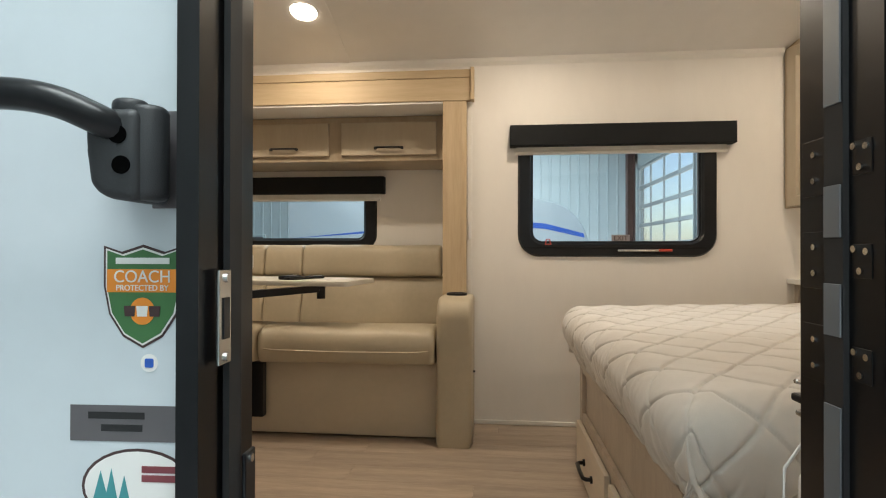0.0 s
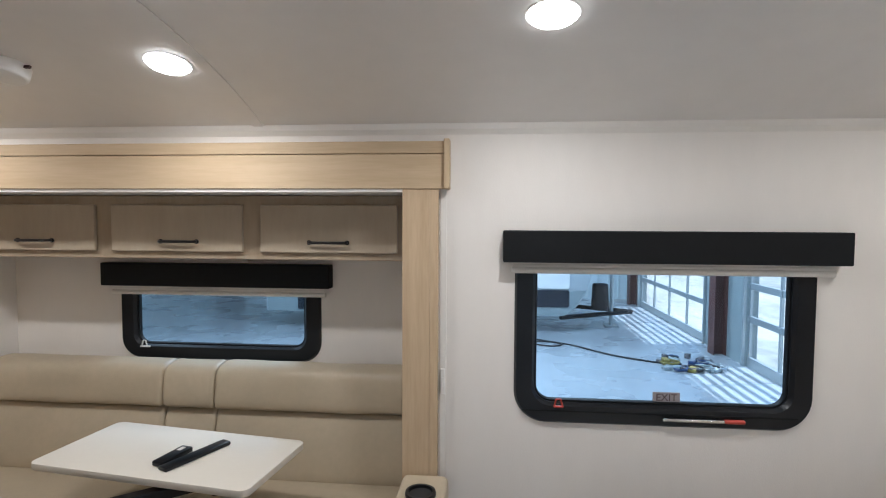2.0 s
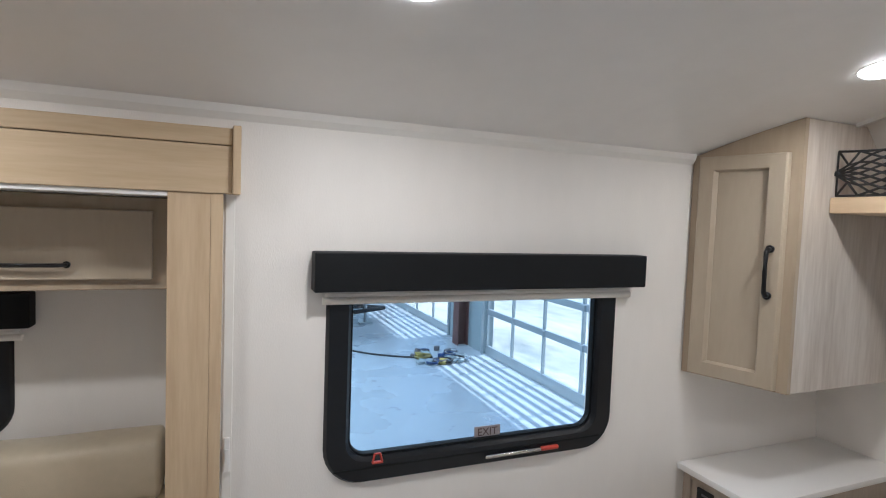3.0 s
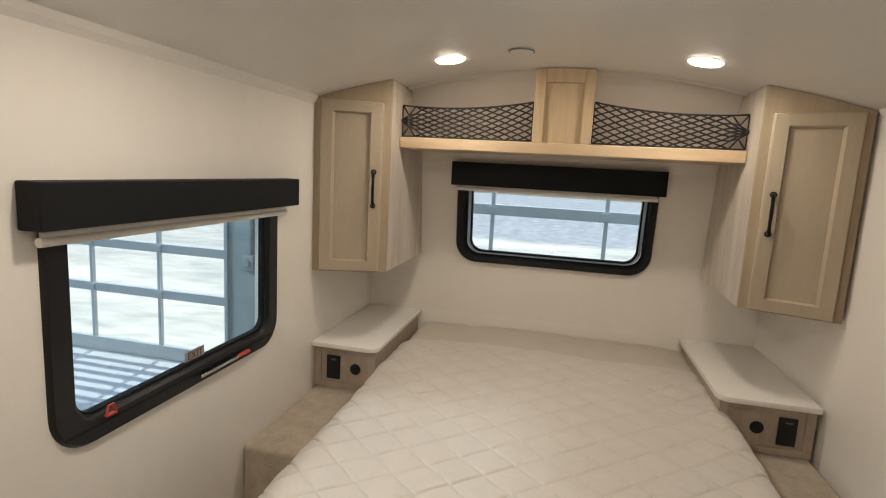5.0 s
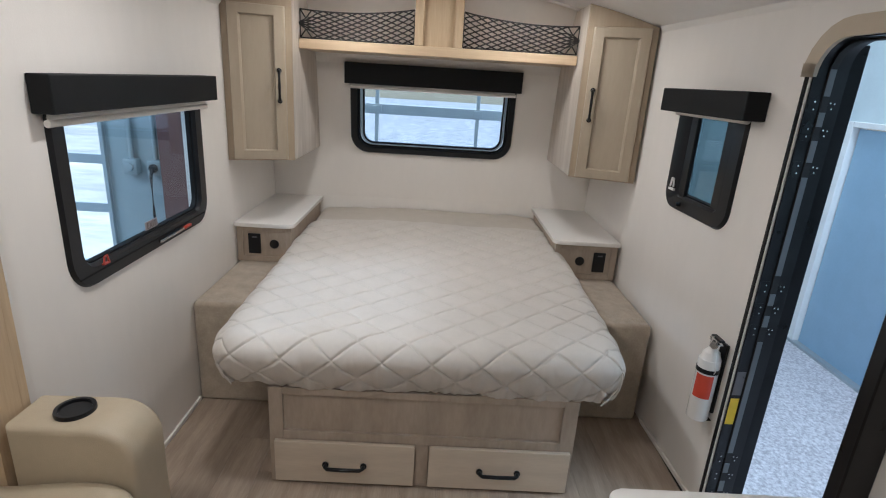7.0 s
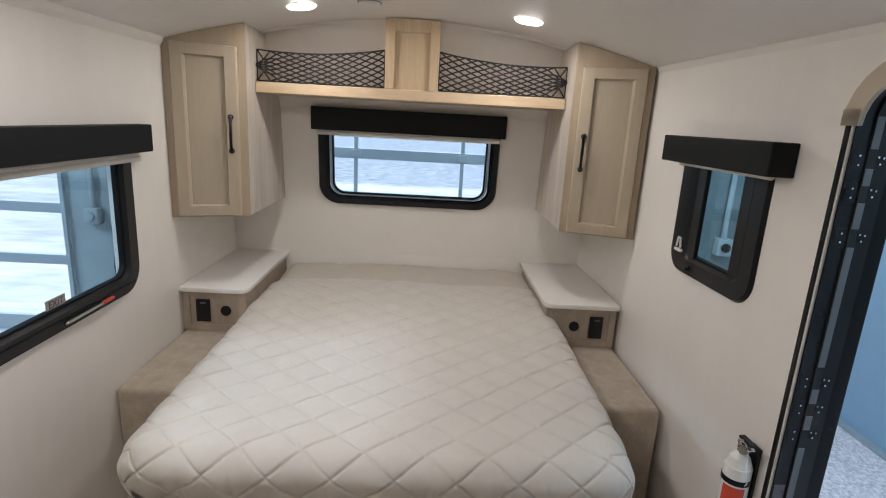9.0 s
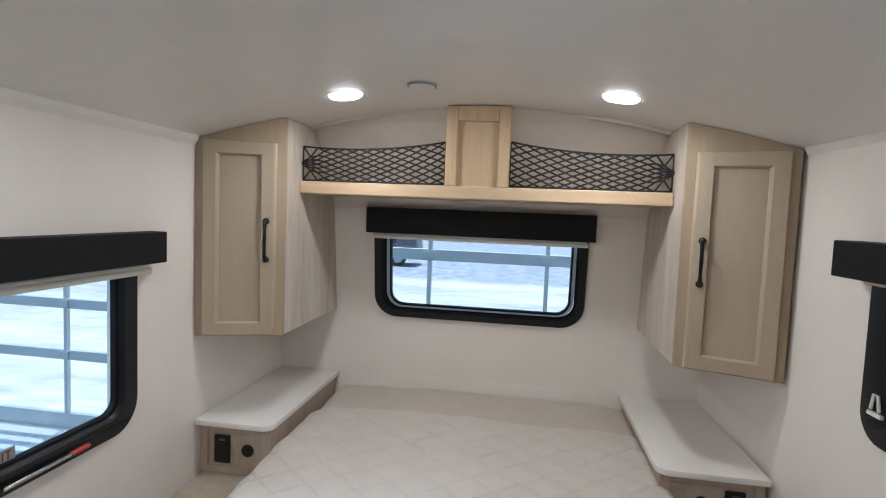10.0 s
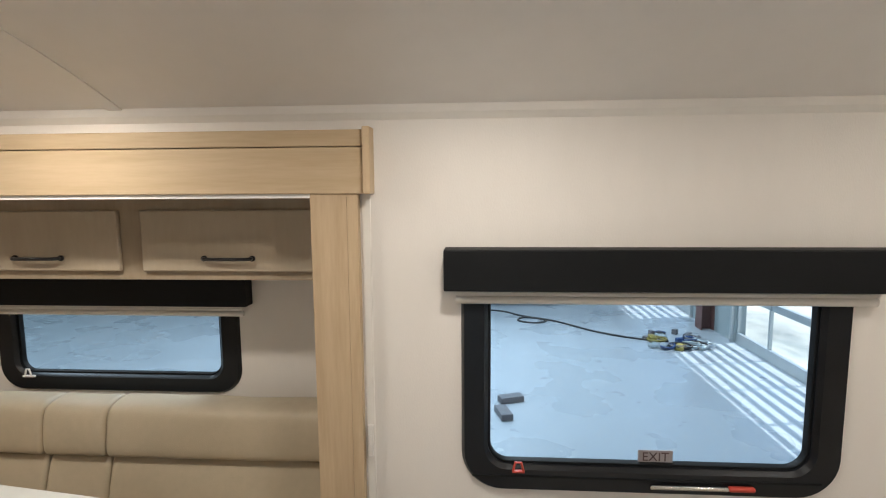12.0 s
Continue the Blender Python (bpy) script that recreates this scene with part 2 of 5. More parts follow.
def rrect(u0, v0, u1, v1, r, n=8):
    out = []
    for cu, cv, a0 in ((u1 - r, v0 + r, -90), (u1 - r, v1 - r, 0), (u0 + r, v1 - r, 90), (u0 + r, v0 + r, 180)):
        for k in range(n + 1):
            a = radians(a0 + 90 * k / n)
            out.append((cu + r * math.cos(a), cv + r * math.sin(a)))
    return out


def ring(outer, inner, w0, w1, lip=0.006):
    """A frame between two outlines of equal count in the xz plane, from y = w0 (back) to w1 (front), its front edges eased."""
    own = bmesh.new()
    n = len(outer)
    mid = lambda p, q, f: (p[0] + (q[0] - p[0]) * f, p[1] + (q[1] - p[1]) * f)
    loops = [[(p, w0) for p in outer], [(p, w1 + (w0 - w1) * 0.35) for p in outer], [(mid(p, q, 0.12), w1) for p, q in zip(outer, inner)],
             [(mid(p, q, 0.86), w1) for p, q in zip(outer, inner)], [(q, w1 + (w0 - w1) * 0.3) for q in inner], [(q, w0) for q in inner]]
    vs = [[own.verts.new((p[0], w, p[1])) for p, w in loop] for loop in loops]
    for a, b in zip(vs, vs[1:] + vs[:1]):
        for k in range(n):
            own.faces.new((a[k], a[(k + 1) % n], b[(k + 1) % n], b[k]))
    return own


def text(words, size, m, material, parent, name="lettering", depth=0.0004):
    cu = bpy.data.curves.new("letters", "FONT")
    cu.body, cu.size, cu.align_x, cu.align_y, cu.extrude = words, size, "CENTER", "CENTER", depth
    ob = bpy.data.objects.new("letters", cu)
    scene.collection.objects.link(ob)
    me = bpy.data.meshes.new_from_object(ob.evaluated_get(bpy.context.evaluated_depsgraph_get()))
    bpy.data.objects.remove(ob)
    bm = bmesh.new()
    bm.from_mesh(me)
    bpy.data.meshes.remove(me)
    return part(name, bm, material, parent, m=m)


def pull(name, a, b, out, parent, r=0.0055):
    """A black bow handle from a to b that stands off along out."""
    a, b, out = Vector(a), Vector(b), Vector(out)
    d = (b - a).normalized()
    pts = [a, a + out * 0.7 + d * 0.002, a + out + d * 0.012, (a + b) / 2 + out * 1.06, b + out - d * 0.012, b + out * 0.7 - d * 0.002, b]
    bm = tube(pts, r, 8)
    for p in (a, b):
        cyl(p - out * 0.02, p + out * 0.25, r * 1.7, 12, bm=bm)
    return part(name, bm, BLACKMET, parent, "black bow handle", smooth=True)


def ceil_z(y):
    d = min(1.0, abs(y - 1.503) / 1.127)
    return 2.152 - 0.195 * d ** 2.3


def front_x(z):
    pts = ((-0.1, 3.68), (0.8, 3.665), (1.15, 3.625), (1.45, 3.590), (1.7, 3.550), (1.85, 3.475), (2.0, 3.345), (2.1, 3.24), (2.2, 3.12))
    for (z0, x0), (z1, x1) in zip(pts, pts[1:]):
        if z <= z1:
            return x0 + (x1 - x0) * (z - z0) / (z1 - z0)
    return pts[-1][1]


# the door-side wall stands a little askew: its own frame, with the inner face on y = 0 and x along the wall
WD = pose(2.84, 0.363, 0, 0, 0, 2.1)
WDX = 2.84
AY = 2.63
REAR = -2.7

# ---- structure ----
bm = bmesh.new()
for lo, hi in (((REAR, AY, -0.1), (-1.11, AY + 0.05, 1.97)), ((-1.11, AY, 1.735), (1.205, AY + 0.05, 1.97)), ((1.205, AY, -0.1), (1.55, AY + 0.05, 1.97)),
               ((1.55, AY, -0.1), (2.44, AY + 0.05, 0.965)), ((1.55, AY, 1.54), (2.44, AY + 0.05, 1.97)), ((2.44, AY, -0.1), (3.72, AY + 0.05, 1.97))):
    box(lo, hi, bm=bm)
setting("wall_north", bm, WALL, "white textured vinyl wall with a window and slide-out opening", "wall")
# door-side wall, in its own frame
DL, DR, DTOP = 1.111 - WDX, 1.666 - WDX, 1.83
bm = bmesh.new()
for lo, hi in (((REAR - WDX, -0.05, -0.1), (DL, 0, 1.99)), ((DL, -0.05, DTOP), (DR, 0, 1.99)), ((DR, -0.05, -0.1), (1.965 - WDX, 0, 1.99)),
               ((1.965 - WDX, -0.05, -0.1), (2.415 - WDX, 0, 1.17)), ((1.965 - WDX, -0.05, 1.6), (2.415 - WDX, 0, 1.99)), ((2.415 - WDX, -0.05, -0.1), (3.72 - WDX, 0, 1.99))):
    box(lo, hi, bm=bm)
setting("wall_south", bm, WALL, "white textured vinyl wall with the entry doorway", "wall", m=WD)
setting("wall_west", box((REAR - 0.05, 0.15, -0.1), (REAR, 2.75, 2.16)), WALL, "white vinyl end wall", "wall")
# outer skin beside the doorway
bm = bmesh.new()
for lo, hi in (((REAR - WDX, -0.085, -0.35), (DL - 0.004, -0.052, 2.0)), ((DL - 0.004, -0.085, DTOP + 0.02), (DR + 0.01, -0.052, 2.0)), ((DR + 0.01, -0.085, -0.35), (1.965 - WDX, -0.052, 2.0)),
               ((1.965 - WDX, -0.085, -0.35), (2.415 - WDX, -0.052, 1.17)), ((1.965 - WDX, -0.085, 1.6), (2.415 - WDX, -0.052, 2.0)), ((2.415 - WDX, -0.085, -0.35), (3.74 - WDX, -0.052, 2.0)),
               ((DL - 0.004, -0.085, -0.35), (DR + 0.01, -0.052, -0.06))):
    box(lo, hi, bm=bm)
setting("wall_outer_skin", bm, SIDING, "glossy white fibreglass outer siding", "wall", m=WD)
# front wall, curved forward at the top, in three bands round the window
bm = bmesh.new()
zs = [-0.1, 0.5, 0.8, 1.155, 1.3, 1.45, 1.6, 1.66, 1.7, 1.78, 1.85, 1.93, 2.0, 2.05, 2.1, 2.15, 2.2]
for y0, y1, mid in ((0.30, 1.03, 0), (1.03, 2.03, 1), (2.03, 2.70, 0)):
    for z0, z1 in zip(zs, zs[1:]):
        if mid and 1.15 < z0 < 1.65:
            continue
        own = prism([(front_x(z0), z0), (front_x(z1), z1), (front_x(z1) + 0.05, z1), (front_x(z0) + 0.05, z0)], "y", y0, y1)
        join(bm, own)
bmesh.ops.remove_doubles(bm, verts=bm.verts, dist=1e-4)
setting("wall_east", bm, WALL, "white curved front wall with a window", "wall", smooth="edge")
# ceiling
N = 36
ys = [0.27 + (2.70 - 0.27) * i / N for i in range(N + 1)]
poly = [(y, ceil_z(y)) for y in ys] + [(y, ceil_z(y) + 0.06) for y in reversed(ys)]
bm = bmesh.new()
rows = [[bm.verts.new((x, u, v)) for u, v in poly] for x in (REAR, 3.24)]
for i in range(len(poly)):
    j = (i + 1) % len(poly)
    bm.faces.new((rows[0][i], rows[0][j], rows[1][j], rows[1][i]))
bm.faces.new(rows[0])
bm.faces.new(rows[1][::-1])
setting("ceiling", bm, CEIL, "pale grey barrel-vaulted vinyl ceiling", "ceiling", smooth="edge")


def arch_strip(x0, x1, y0, y1, drop):
    own = bmesh.new()
    yy = [y0 + (y1 - y0) * i / 24 for i in range(25)]
    poly = [(y, ceil_z(y) - drop) for y in yy] + [(y, ceil_z(y) + 0.004) for y in reversed(yy)]
    rows = [[own.verts.new((x, u, v)) for u, v in poly] for x in (x0, x1)]
    for i in range(len(poly)):
        j = (i + 1) % len(poly)
        own.faces.new((rows[0][i], rows[0][j], rows[1][j], rows[1][i]))
    own.faces.new(rows[0])
    own.faces.new(rows[1][::-1])
    return own


setting("trim_ceiling_seam", arch_strip(0.535, 0.575, 0.40, 2.615, 0.004), CEIL, "flat batten over the ceiling joint", "trim", smooth="edge")
setting("trim_front", arch_strip(3.203, 3.222, 0.72, 2.29, 0.013), TRIMW, "thin white bead along the front ceiling edge", "trim", smooth="edge")
setting("trim_ceiling_north", prism([(AY - 0.014, ceil_z(AY) - 0.012), (AY, ceil_z(AY) - 0.03), (AY, ceil_z(AY) + 0.012), (AY - 0.02, ceil_z(AY - 0.02) + 0.003)], "x", REAR, 2.84), TRIMW, "white cove strip under the ceiling", "trim")
setting("trim_ceiling_south", prism([(0.012, 1.955), (0, 1.935), (0, 1.985), (0.02, 1.985)], "x", REAR - WDX, 0.0), TRIMW, "white cove strip under the ceiling", "trim", m=WD)
setting("baseboard_north", box((1.262, AY - 0.012, 0), (2.27, AY, 0.022), 0.003), TRIMW, "low white plastic floor strip", "baseboard")
setting("baseboard_south", box((DR + 0.045, 0, 0), (2.27 - WDX, 0.012, 0.022), 0.003), TRIMW, "low white plastic floor strip", "baseboard", m=WD)
setting("trim_slide_edge", box((1.222, AY - 0.006, 0.0), (1.246, AY, 1.74), 0.002), TRIMW, "narrow pale strip standing for daylight in the hinge-side gap beside the slide-out post", "trim")
# sub-floor; its planks are laid at the end of the file
floor = setting("floor", box((REAR, 0.26, -0.1), (3.7, 2.64, -0.004)), RUBBER, "vinyl plank floor in greyed oak", "floor")

# ---- slide-out ----
SX0, SX1, SY, SZ = -0.985, 1.092, 3.19, 1.722
bm = bmesh.new()
WS = (-0.37, 0.54, 1.0, 1.36)
for lo, hi in (((SX0 - 0.05, SY, -0.05), (WS[0], SY + 0.05, SZ + 0.04)), ((WS[1], SY, -0.05), (SX1 + 0.05, SY + 0.05, SZ + 0.04)),
               ((WS[0], SY, -0.05), (WS[1], SY + 0.05, WS[2])), ((WS[0], SY, WS[3]), (WS[1], SY + 0.05, SZ + 0.04)),
               ((SX0 - 0.05, 2.632, -0.05), (SX0, SY, SZ)), ((SX1, 2.632, -0.05), (SX1 + 0.05, SY, SZ))):
    box(lo, hi, bm=bm)
setting("wall_slide_out", bm, WALL, "white vinyl walls of the slide-out", "wall")
setting("ceiling_slide_out", box((SX0 - 0.05, 2.60, SZ), (SX1 + 0.05, SY + 0.05, SZ + 0.04)), CEIL, "flat white slide-out ceiling", "ceiling")
setting("floor_slide_out", box((SX0 - 0.05, 2.64, -0.05), (SX1 + 0.05, SY + 0.05, -0.002)), PANELW, "slide-out floor", "floor")

trim = thing("slide_out_surround", (0.05, 2.6, 0), "oak laminate fascia and posts framing the slide-out", "trim", kind="structure")
part("header_board", box((-1.108, 2.592, 1.733), (1.238, AY, 1.855), 0.003), OAKX, trim)
part("top_moulding", box((-1.108, 2.590, 1.857), (1.238, AY, 1.900), 0.003), OAKX, trim)
for x in (-1.128, 1.238):
    part("end_board", box((x, 2.572, 1.732), (x + 0.02, AY, 1.906), 0.003), OAKZ, trim)
for x0, x1 in ((-1.118, -0.982), (1.089, 1.217)):
    w = 0.77 * (x1 - x0)
    part("post", box((x0, 2.598, 0.0), (x0 + w, AY, 1.733), 0.001), OAKZ, trim)
    part("post_edge_strip", box((x0 + w + 0.0004, 2.5985, 0.0), (x1, AY, 1.733), 0.001), OAKZ, trim)

# overhead cabinet in the slide-out
cab = thing("overhead_cabinet", (0.08, 3.0, 1.457), "oak laminate overhead cabinet with three flap doors", "cabinet")
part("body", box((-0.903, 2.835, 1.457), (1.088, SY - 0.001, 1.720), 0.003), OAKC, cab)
for x0, x1, hx in ((-0.829, -0.258, -0.527), (-0.183, 0.388, 0.115), (0.464, 1.031, 0.750)):
    d = part("door", box((x0, 2.815, 1.488), (x1, 2.833, 1.682), 0.004), DOORW, cab)
    pull("handle", (hx - 0.078, 2.815, 1.53), (hx + 0.078, 2.815, 1.53), (0, -0.026, 0), d)


# ---- windows ----
def window(name, u, z, inner, r, ri, m, label, pane=GLASS, glass_y=0.02):
    """A black framed window in the plane y = 0 of m, the room at -y. u: outer sides; z: outer bottom and top; inner: glass left, right, bottom, top."""
    base = m @ Vector(((u[0] + u[1]) / 2, 0, z[0]))
    w = thing(name, base, label, "window", kind="structure")
    part("window_frame", ring(rrect(u[0], z[0], u[1], z[1], r), rrect(inner[0], inner[2], inner[1], inner[3], ri), 0.03, -0.014), BLACK, w, smooth="edge", m=m)
    part("pane_bead", ring(rrect(inner[0] - 0.004, inner[2] - 0.004, inner[1] + 0.004, inner[3] + 0.004, ri), rrect(inner[0] + 0.008, inner[2] + 0.008, inner[1] - 0.008, inner[3] - 0.008, ri * 0.85), 0.026, 0.006), BLACKM, w, smooth="edge", m=m)
    own = prism(rrect(inner[0] - 0.002, inner[2] - 0.002, inner[1] + 0.002, inner[3] + 0.002, ri), "y", glass_y, glass_y + 0.004)
    p = part("pane", own, pane, w, "tinted glass pane", m=m)
    p.visible_shadow = False
    return w


def blind(u, z, depth, m, bar_z, label, bar_in=0.03):
    base = m @ Vector(((u[0] + u[1]) / 2, -depth / 2, z[0]))
    v = thing("roller_blind", base, label, "blind", "window blinds")
    part("valance", box((u[0], -depth, z[0]), (u[1], -0.001, z[1]), 0.004), BLACKM, v, "black padded valance", m=m)
    bar_y = -depth * 0.42 + 0.008
    part("hem_rail", cyl((u[0] + bar_in, bar_y, bar_z + 0.011), (u[1] - bar_in, bar_y, bar_z + 0.011), 0.0115, 20, bevel=0.002), BLIND, v, "off-white round hem rail", smooth="edge", m=m)
    part("rail_lip", box((u[0] + bar_in + 0.006, bar_y - 0.004, bar_z + 0.020), (u[1] - bar_in - 0.006, bar_y + 0.004, bar_z + 0.032), 0.002), BLIND, v, m=m)
    part("blind_fabric", box((u[0] + bar_in + 0.004, -depth * 0.42 + 0.006, bar_z + 0.02), (u[1] - bar_in - 0.004, -depth * 0.42 + 0.009, z[0] + 0.03)), BLIND, v, m=m)
    return v


MA = pose(0, AY, 0)
wa = window("window_1", (1.490, 2.513), (0.897, 1.56), (1.564, 2.434, 0.973, 1.50), 0.115, 0.06, MA, "black framed emergency exit window with rounded corners")
part("screen_bar", box((1.52, 2.612, 0.942), (2.46, 2.618, 0.948), 0.002), BLACKM, wa)
h = part("release_handle", box((2.005, 2.598, 0.925), (2.215, 2.612, 0.937), 0.005, 3), CHROME, wa, "steel release lever", smooth="edge")
part("lever_grip", box((2.212, 2.596, 0.925), (2.282, 2.612, 0.939), 0.006, 3), RED, h, "red grip", smooth="edge")
lt = bmesh.new()
tube([(1.634, 2.606, 0.964), (1.640, 2.606, 0.990), (1.656, 2.606, 0.990), (1.663, 2.606, 0.964)], 0.0035, 8, lt)
box((1.632, 2.602, 0.960), (1.666, 2.614, 0.966), 0.002, bm=lt)
part("latch", lt, RED, wa, "red latch loop", smooth="edge")
sg = part("exit_label", box((1.984, 2.646, 0.976), (2.078, 2.6495, 1.015)), mat("exit_label_film", (0.30, 0.27, 0.275), 0.5), wa, "small exit label on the glass")
text("EXIT", 0.036, pose(2.031, 2.6455, 0.9955, 90), TEXTD, sg)
blind((1.447, 2.585), (1.478, 1.588), 0.068, MA, 1.437, "black valance with rolled white blind over the exit window")

MS = pose(0, SY, 0)
ws = window("window_2", (-0.421, 0.598), (0.934, 1.40), (-0.341, 0.515, 1.004, 1.36), 0.10, 0.055, MS, "black framed slide-out window with rounded corners")
lt = tube([(-0.306, 3.170, 1.000), (-0.299, 3.170, 1.026), (-0.287, 3.170, 1.026), (-0.280, 3.170, 1.000)], 0.0035, 8)
box((-0.315, 3.166, 0.992), (-0.265, 3.178, 1.000), 0.002, bm=lt)
part("latch", lt, WHITEP, ws, "white latch loop", smooth="edge")
blind((-0.481, 0.655), (1.300, 1.411), 0.065, MS, 1.254, "black valance with white hem rail over the slide-out window")

tilt = math.degrees(math.atan2(0.065, 0.5))
MF = Matrix.Translation((3.622, 1.515, 1.125)) @ pose(0, 0, 0, 0, 0, -90) @ pose(0, 0, 0, tilt, 0, 0)
wf = window("window_3", (-0.567, 0.536), (0.0, 0.55), (-0.512, 0.490, 0.044, 0.50), 0.12, 0.09, MF, "black framed front window with rounded corners")
# the blue glow of daylight on the reveal is put into its colour
part("inner_reveal", ring(rrect(-0.503, 0.053, 0.481, 0.50, 0.085), rrect(-0.482, 0.066, 0.462, 0.49, 0.072), 0.05, 0.008), mat("daylit_blue_reveal", (0.34, 0.46, 0.60), 0.35), wf, "inner reveal with blue daylight painted into its colour", smooth="edge", m=MF)
part("inner_bead", ring(rrect(-0.484, 0.064, 0.464, 0.49, 0.074), rrect(-0.474, 0.073, 0.454, 0.485, 0.066), 0.03, 0.004), BLACKM, wf, smooth="edge", m=MF)
MFV = Matrix.Translation((3.575, 1.533, 0)) @ pose(0, 0, 0, 0, 0, -90)
blind((-0.577, 0.577), (1.578, 1.710), 0.072, MFV, 1.548, "black valance with white hem rail over the front window")

# the small door-side window: its frame faces the room along +y of WD
MD = WD @ pose(0, 0, 0, 0, 0, 180)
flip = lambda x: WDX - x
wd = window("window_4", (flip(2.468), flip(1.915)), (1.12, 1.63), (flip(2.335), flip(2.000), 1.195, 1.60), 0.09, 0.03, MD, "small black framed side window with rounded corners", pane=TINT)
part("fixed_sash", box((flip(2.430), -0.006, 1.185), (flip(2.288), 0.012, 1.60), 0.003), BLACK, wd, "dark half pane", m=MD)
lt = tube([(flip(2.402), -0.020, 1.222), (flip(2.394), -0.020, 1.262), (flip(2.378), -0.020, 1.262), (flip(2.370), -0.020, 1.222)], 0.0045, 8)
box((flip(2.412), -0.024, 1.205), (flip(2.360), -0.010, 1.216), 0.002, bm=lt)
part("latch", lt, WHITEP, wd, "white latch loop", smooth="edge", m=MD)
part("meeting_stile", box((flip(2.062), -0.004, 1.196), (flip(2.003), 0.018, 1.60), 0.003), BLACKMET, wd, "black meeting stile", m=MD)
part("catch_knob", cyl((flip(2.295), -0.012, 1.155), (flip(2.295), -0.034, 1.155), 0.011, 14), BLACK, wd, m=MD)
blind((flip(2.515), flip(1.835)), (1.562, 1.663), 0.085, MD, 1.548, "black valance over the small side window", bar_in=0.06)

# ---- entry doorway ----
df = thing("door_1", WD @ Vector(((DL + DR) / 2, -0.03, 0)), "black aluminium entry door frame, door swung open outside", "door frame", kind="structure")


def door_outline(w0, w1, x0, x1, z0, z1, r):
    """A U-shaped frame with rounded upper corners, width w0 outwards and w1 depth."""
    pts = [(x0, z0)] + [(x0 + r - r * math.cos(radians(a)), z1 - r + r * math.sin(radians(a))) for a in range(0, 91, 15)] + [(x1 - r + r * math.sin(radians(a)), z1 - r + r * math.cos(radians(a))) for a in range(0, 91, 15)] + [(x1, z0)]
    return pts


def u_frame(x0, x1, z0, z1, r, wide, y0, y1):
    inn = door_outline(0, 0, x0, x1, z0, z1, r)
    out = door_outline(0, 0, x0 - wide, x1 + wide, z0, z1 + wide, r + wide)
    own = bmesh.new()
    vs = [[own.verts.new((p[0], y, p[1])) for p in pts] for pts, y in ((inn, y0), (inn, y1), (out, y1), (out, y0))]
    n = len(inn)
    for a, b in zip(vs, vs[1:] + vs[:1]):
        for k in range(n - 1):
            own.faces.new((a[k], a[k + 1], b[k + 1], b[k]))
    for k in (0, n - 1):
        own.faces.new([v[k] for v in vs])
    return own


part("inner_flange", u_frame(DL + 0.001, DR + 0.006, 0.0, DTOP - 0.008, 0.09, 0.012, -0.006, 0.006), BLACKMET, df, "black inner flange", smooth="edge", m=WD)
part("inner_trim", box((-1.806, 0.0015, 0.0), (-1.763, 0.088, 1.86), 0.004), BLACKMET, df, "black inner trim on the latch side", m=WD)
part("jamb", u_frame(DL + 0.005, DR - 0.005, -0.05, DTOP - 0.005, 0.09, 0.010, -0.112, -0.006), BLACKMET, df, "black jamb", smooth="edge", m=WD)
part("stop_ridge", u_frame(DL + 0.014, DR - 0.010, -0.05, DTOP - 0.012, 0.09, 0.006, -0.073, -0.049), RUBBER, df, "black rubber seal", smooth="edge", m=WD)
part("outer_flange", u_frame(DL + 0.009, DR - 0.004, -0.09, DTOP + 0.002, 0.09, 0.019, -0.118, -0.086), BLACKMET, df, "black outer flange", smooth="edge", m=WD)
part("threshold", box((DL, -0.112, -0.05), (DR, -0.002, 0.004), 0.004), CHROME, df, "aluminium threshold", m=WD)
sp = part("strike_plate", box((DL + 0.0145, -0.100, 0.824), (DL + 0.018, -0.078, 0.906), 0.001), CHROME, df, "steel strike plate", m=WD)
part("strike_slot", box((DL + 0.016, -0.094, 0.846), (DL + 0.0192, -0.083, 0.882)), BLACK, sp, m=WD)
for z in (0.830, 0.899):
    part("screw", cyl((DL + 0.017, -0.087, z), (DL + 0.020, -0.087, z), 0.004, 10), CHROME, sp, m=WD)
kp = part("keeper_plate", box((DL + 0.0145, -0.05, 0.665), (DL + 0.019, -0.026, 0.73), 0.002), BLACK, df, m=WD)
for z in (0.672, 0.723):
    part("screw", cyl((DL + 0.018, -0.038, z), (DL + 0.021, -0.038, z), 0.004, 10), CHROME, kp, m=WD)
part("header_cover", u_frame(DL + 0.02, DR - 0.035, DTOP - 0.075, DTOP - 0.005, 0.11, 0.055, 0.007, 0.02), LEATHER2, df, "beige padded header over the doorway", smooth="edge", m=WD)
# paired hinges and screws on the hinge side, pale strips standing for gap daylight
HINGES = (1.63, 1.545, 1.425, 1.00, 0.915, 0.83, 0.27, 0.185, 0.095)
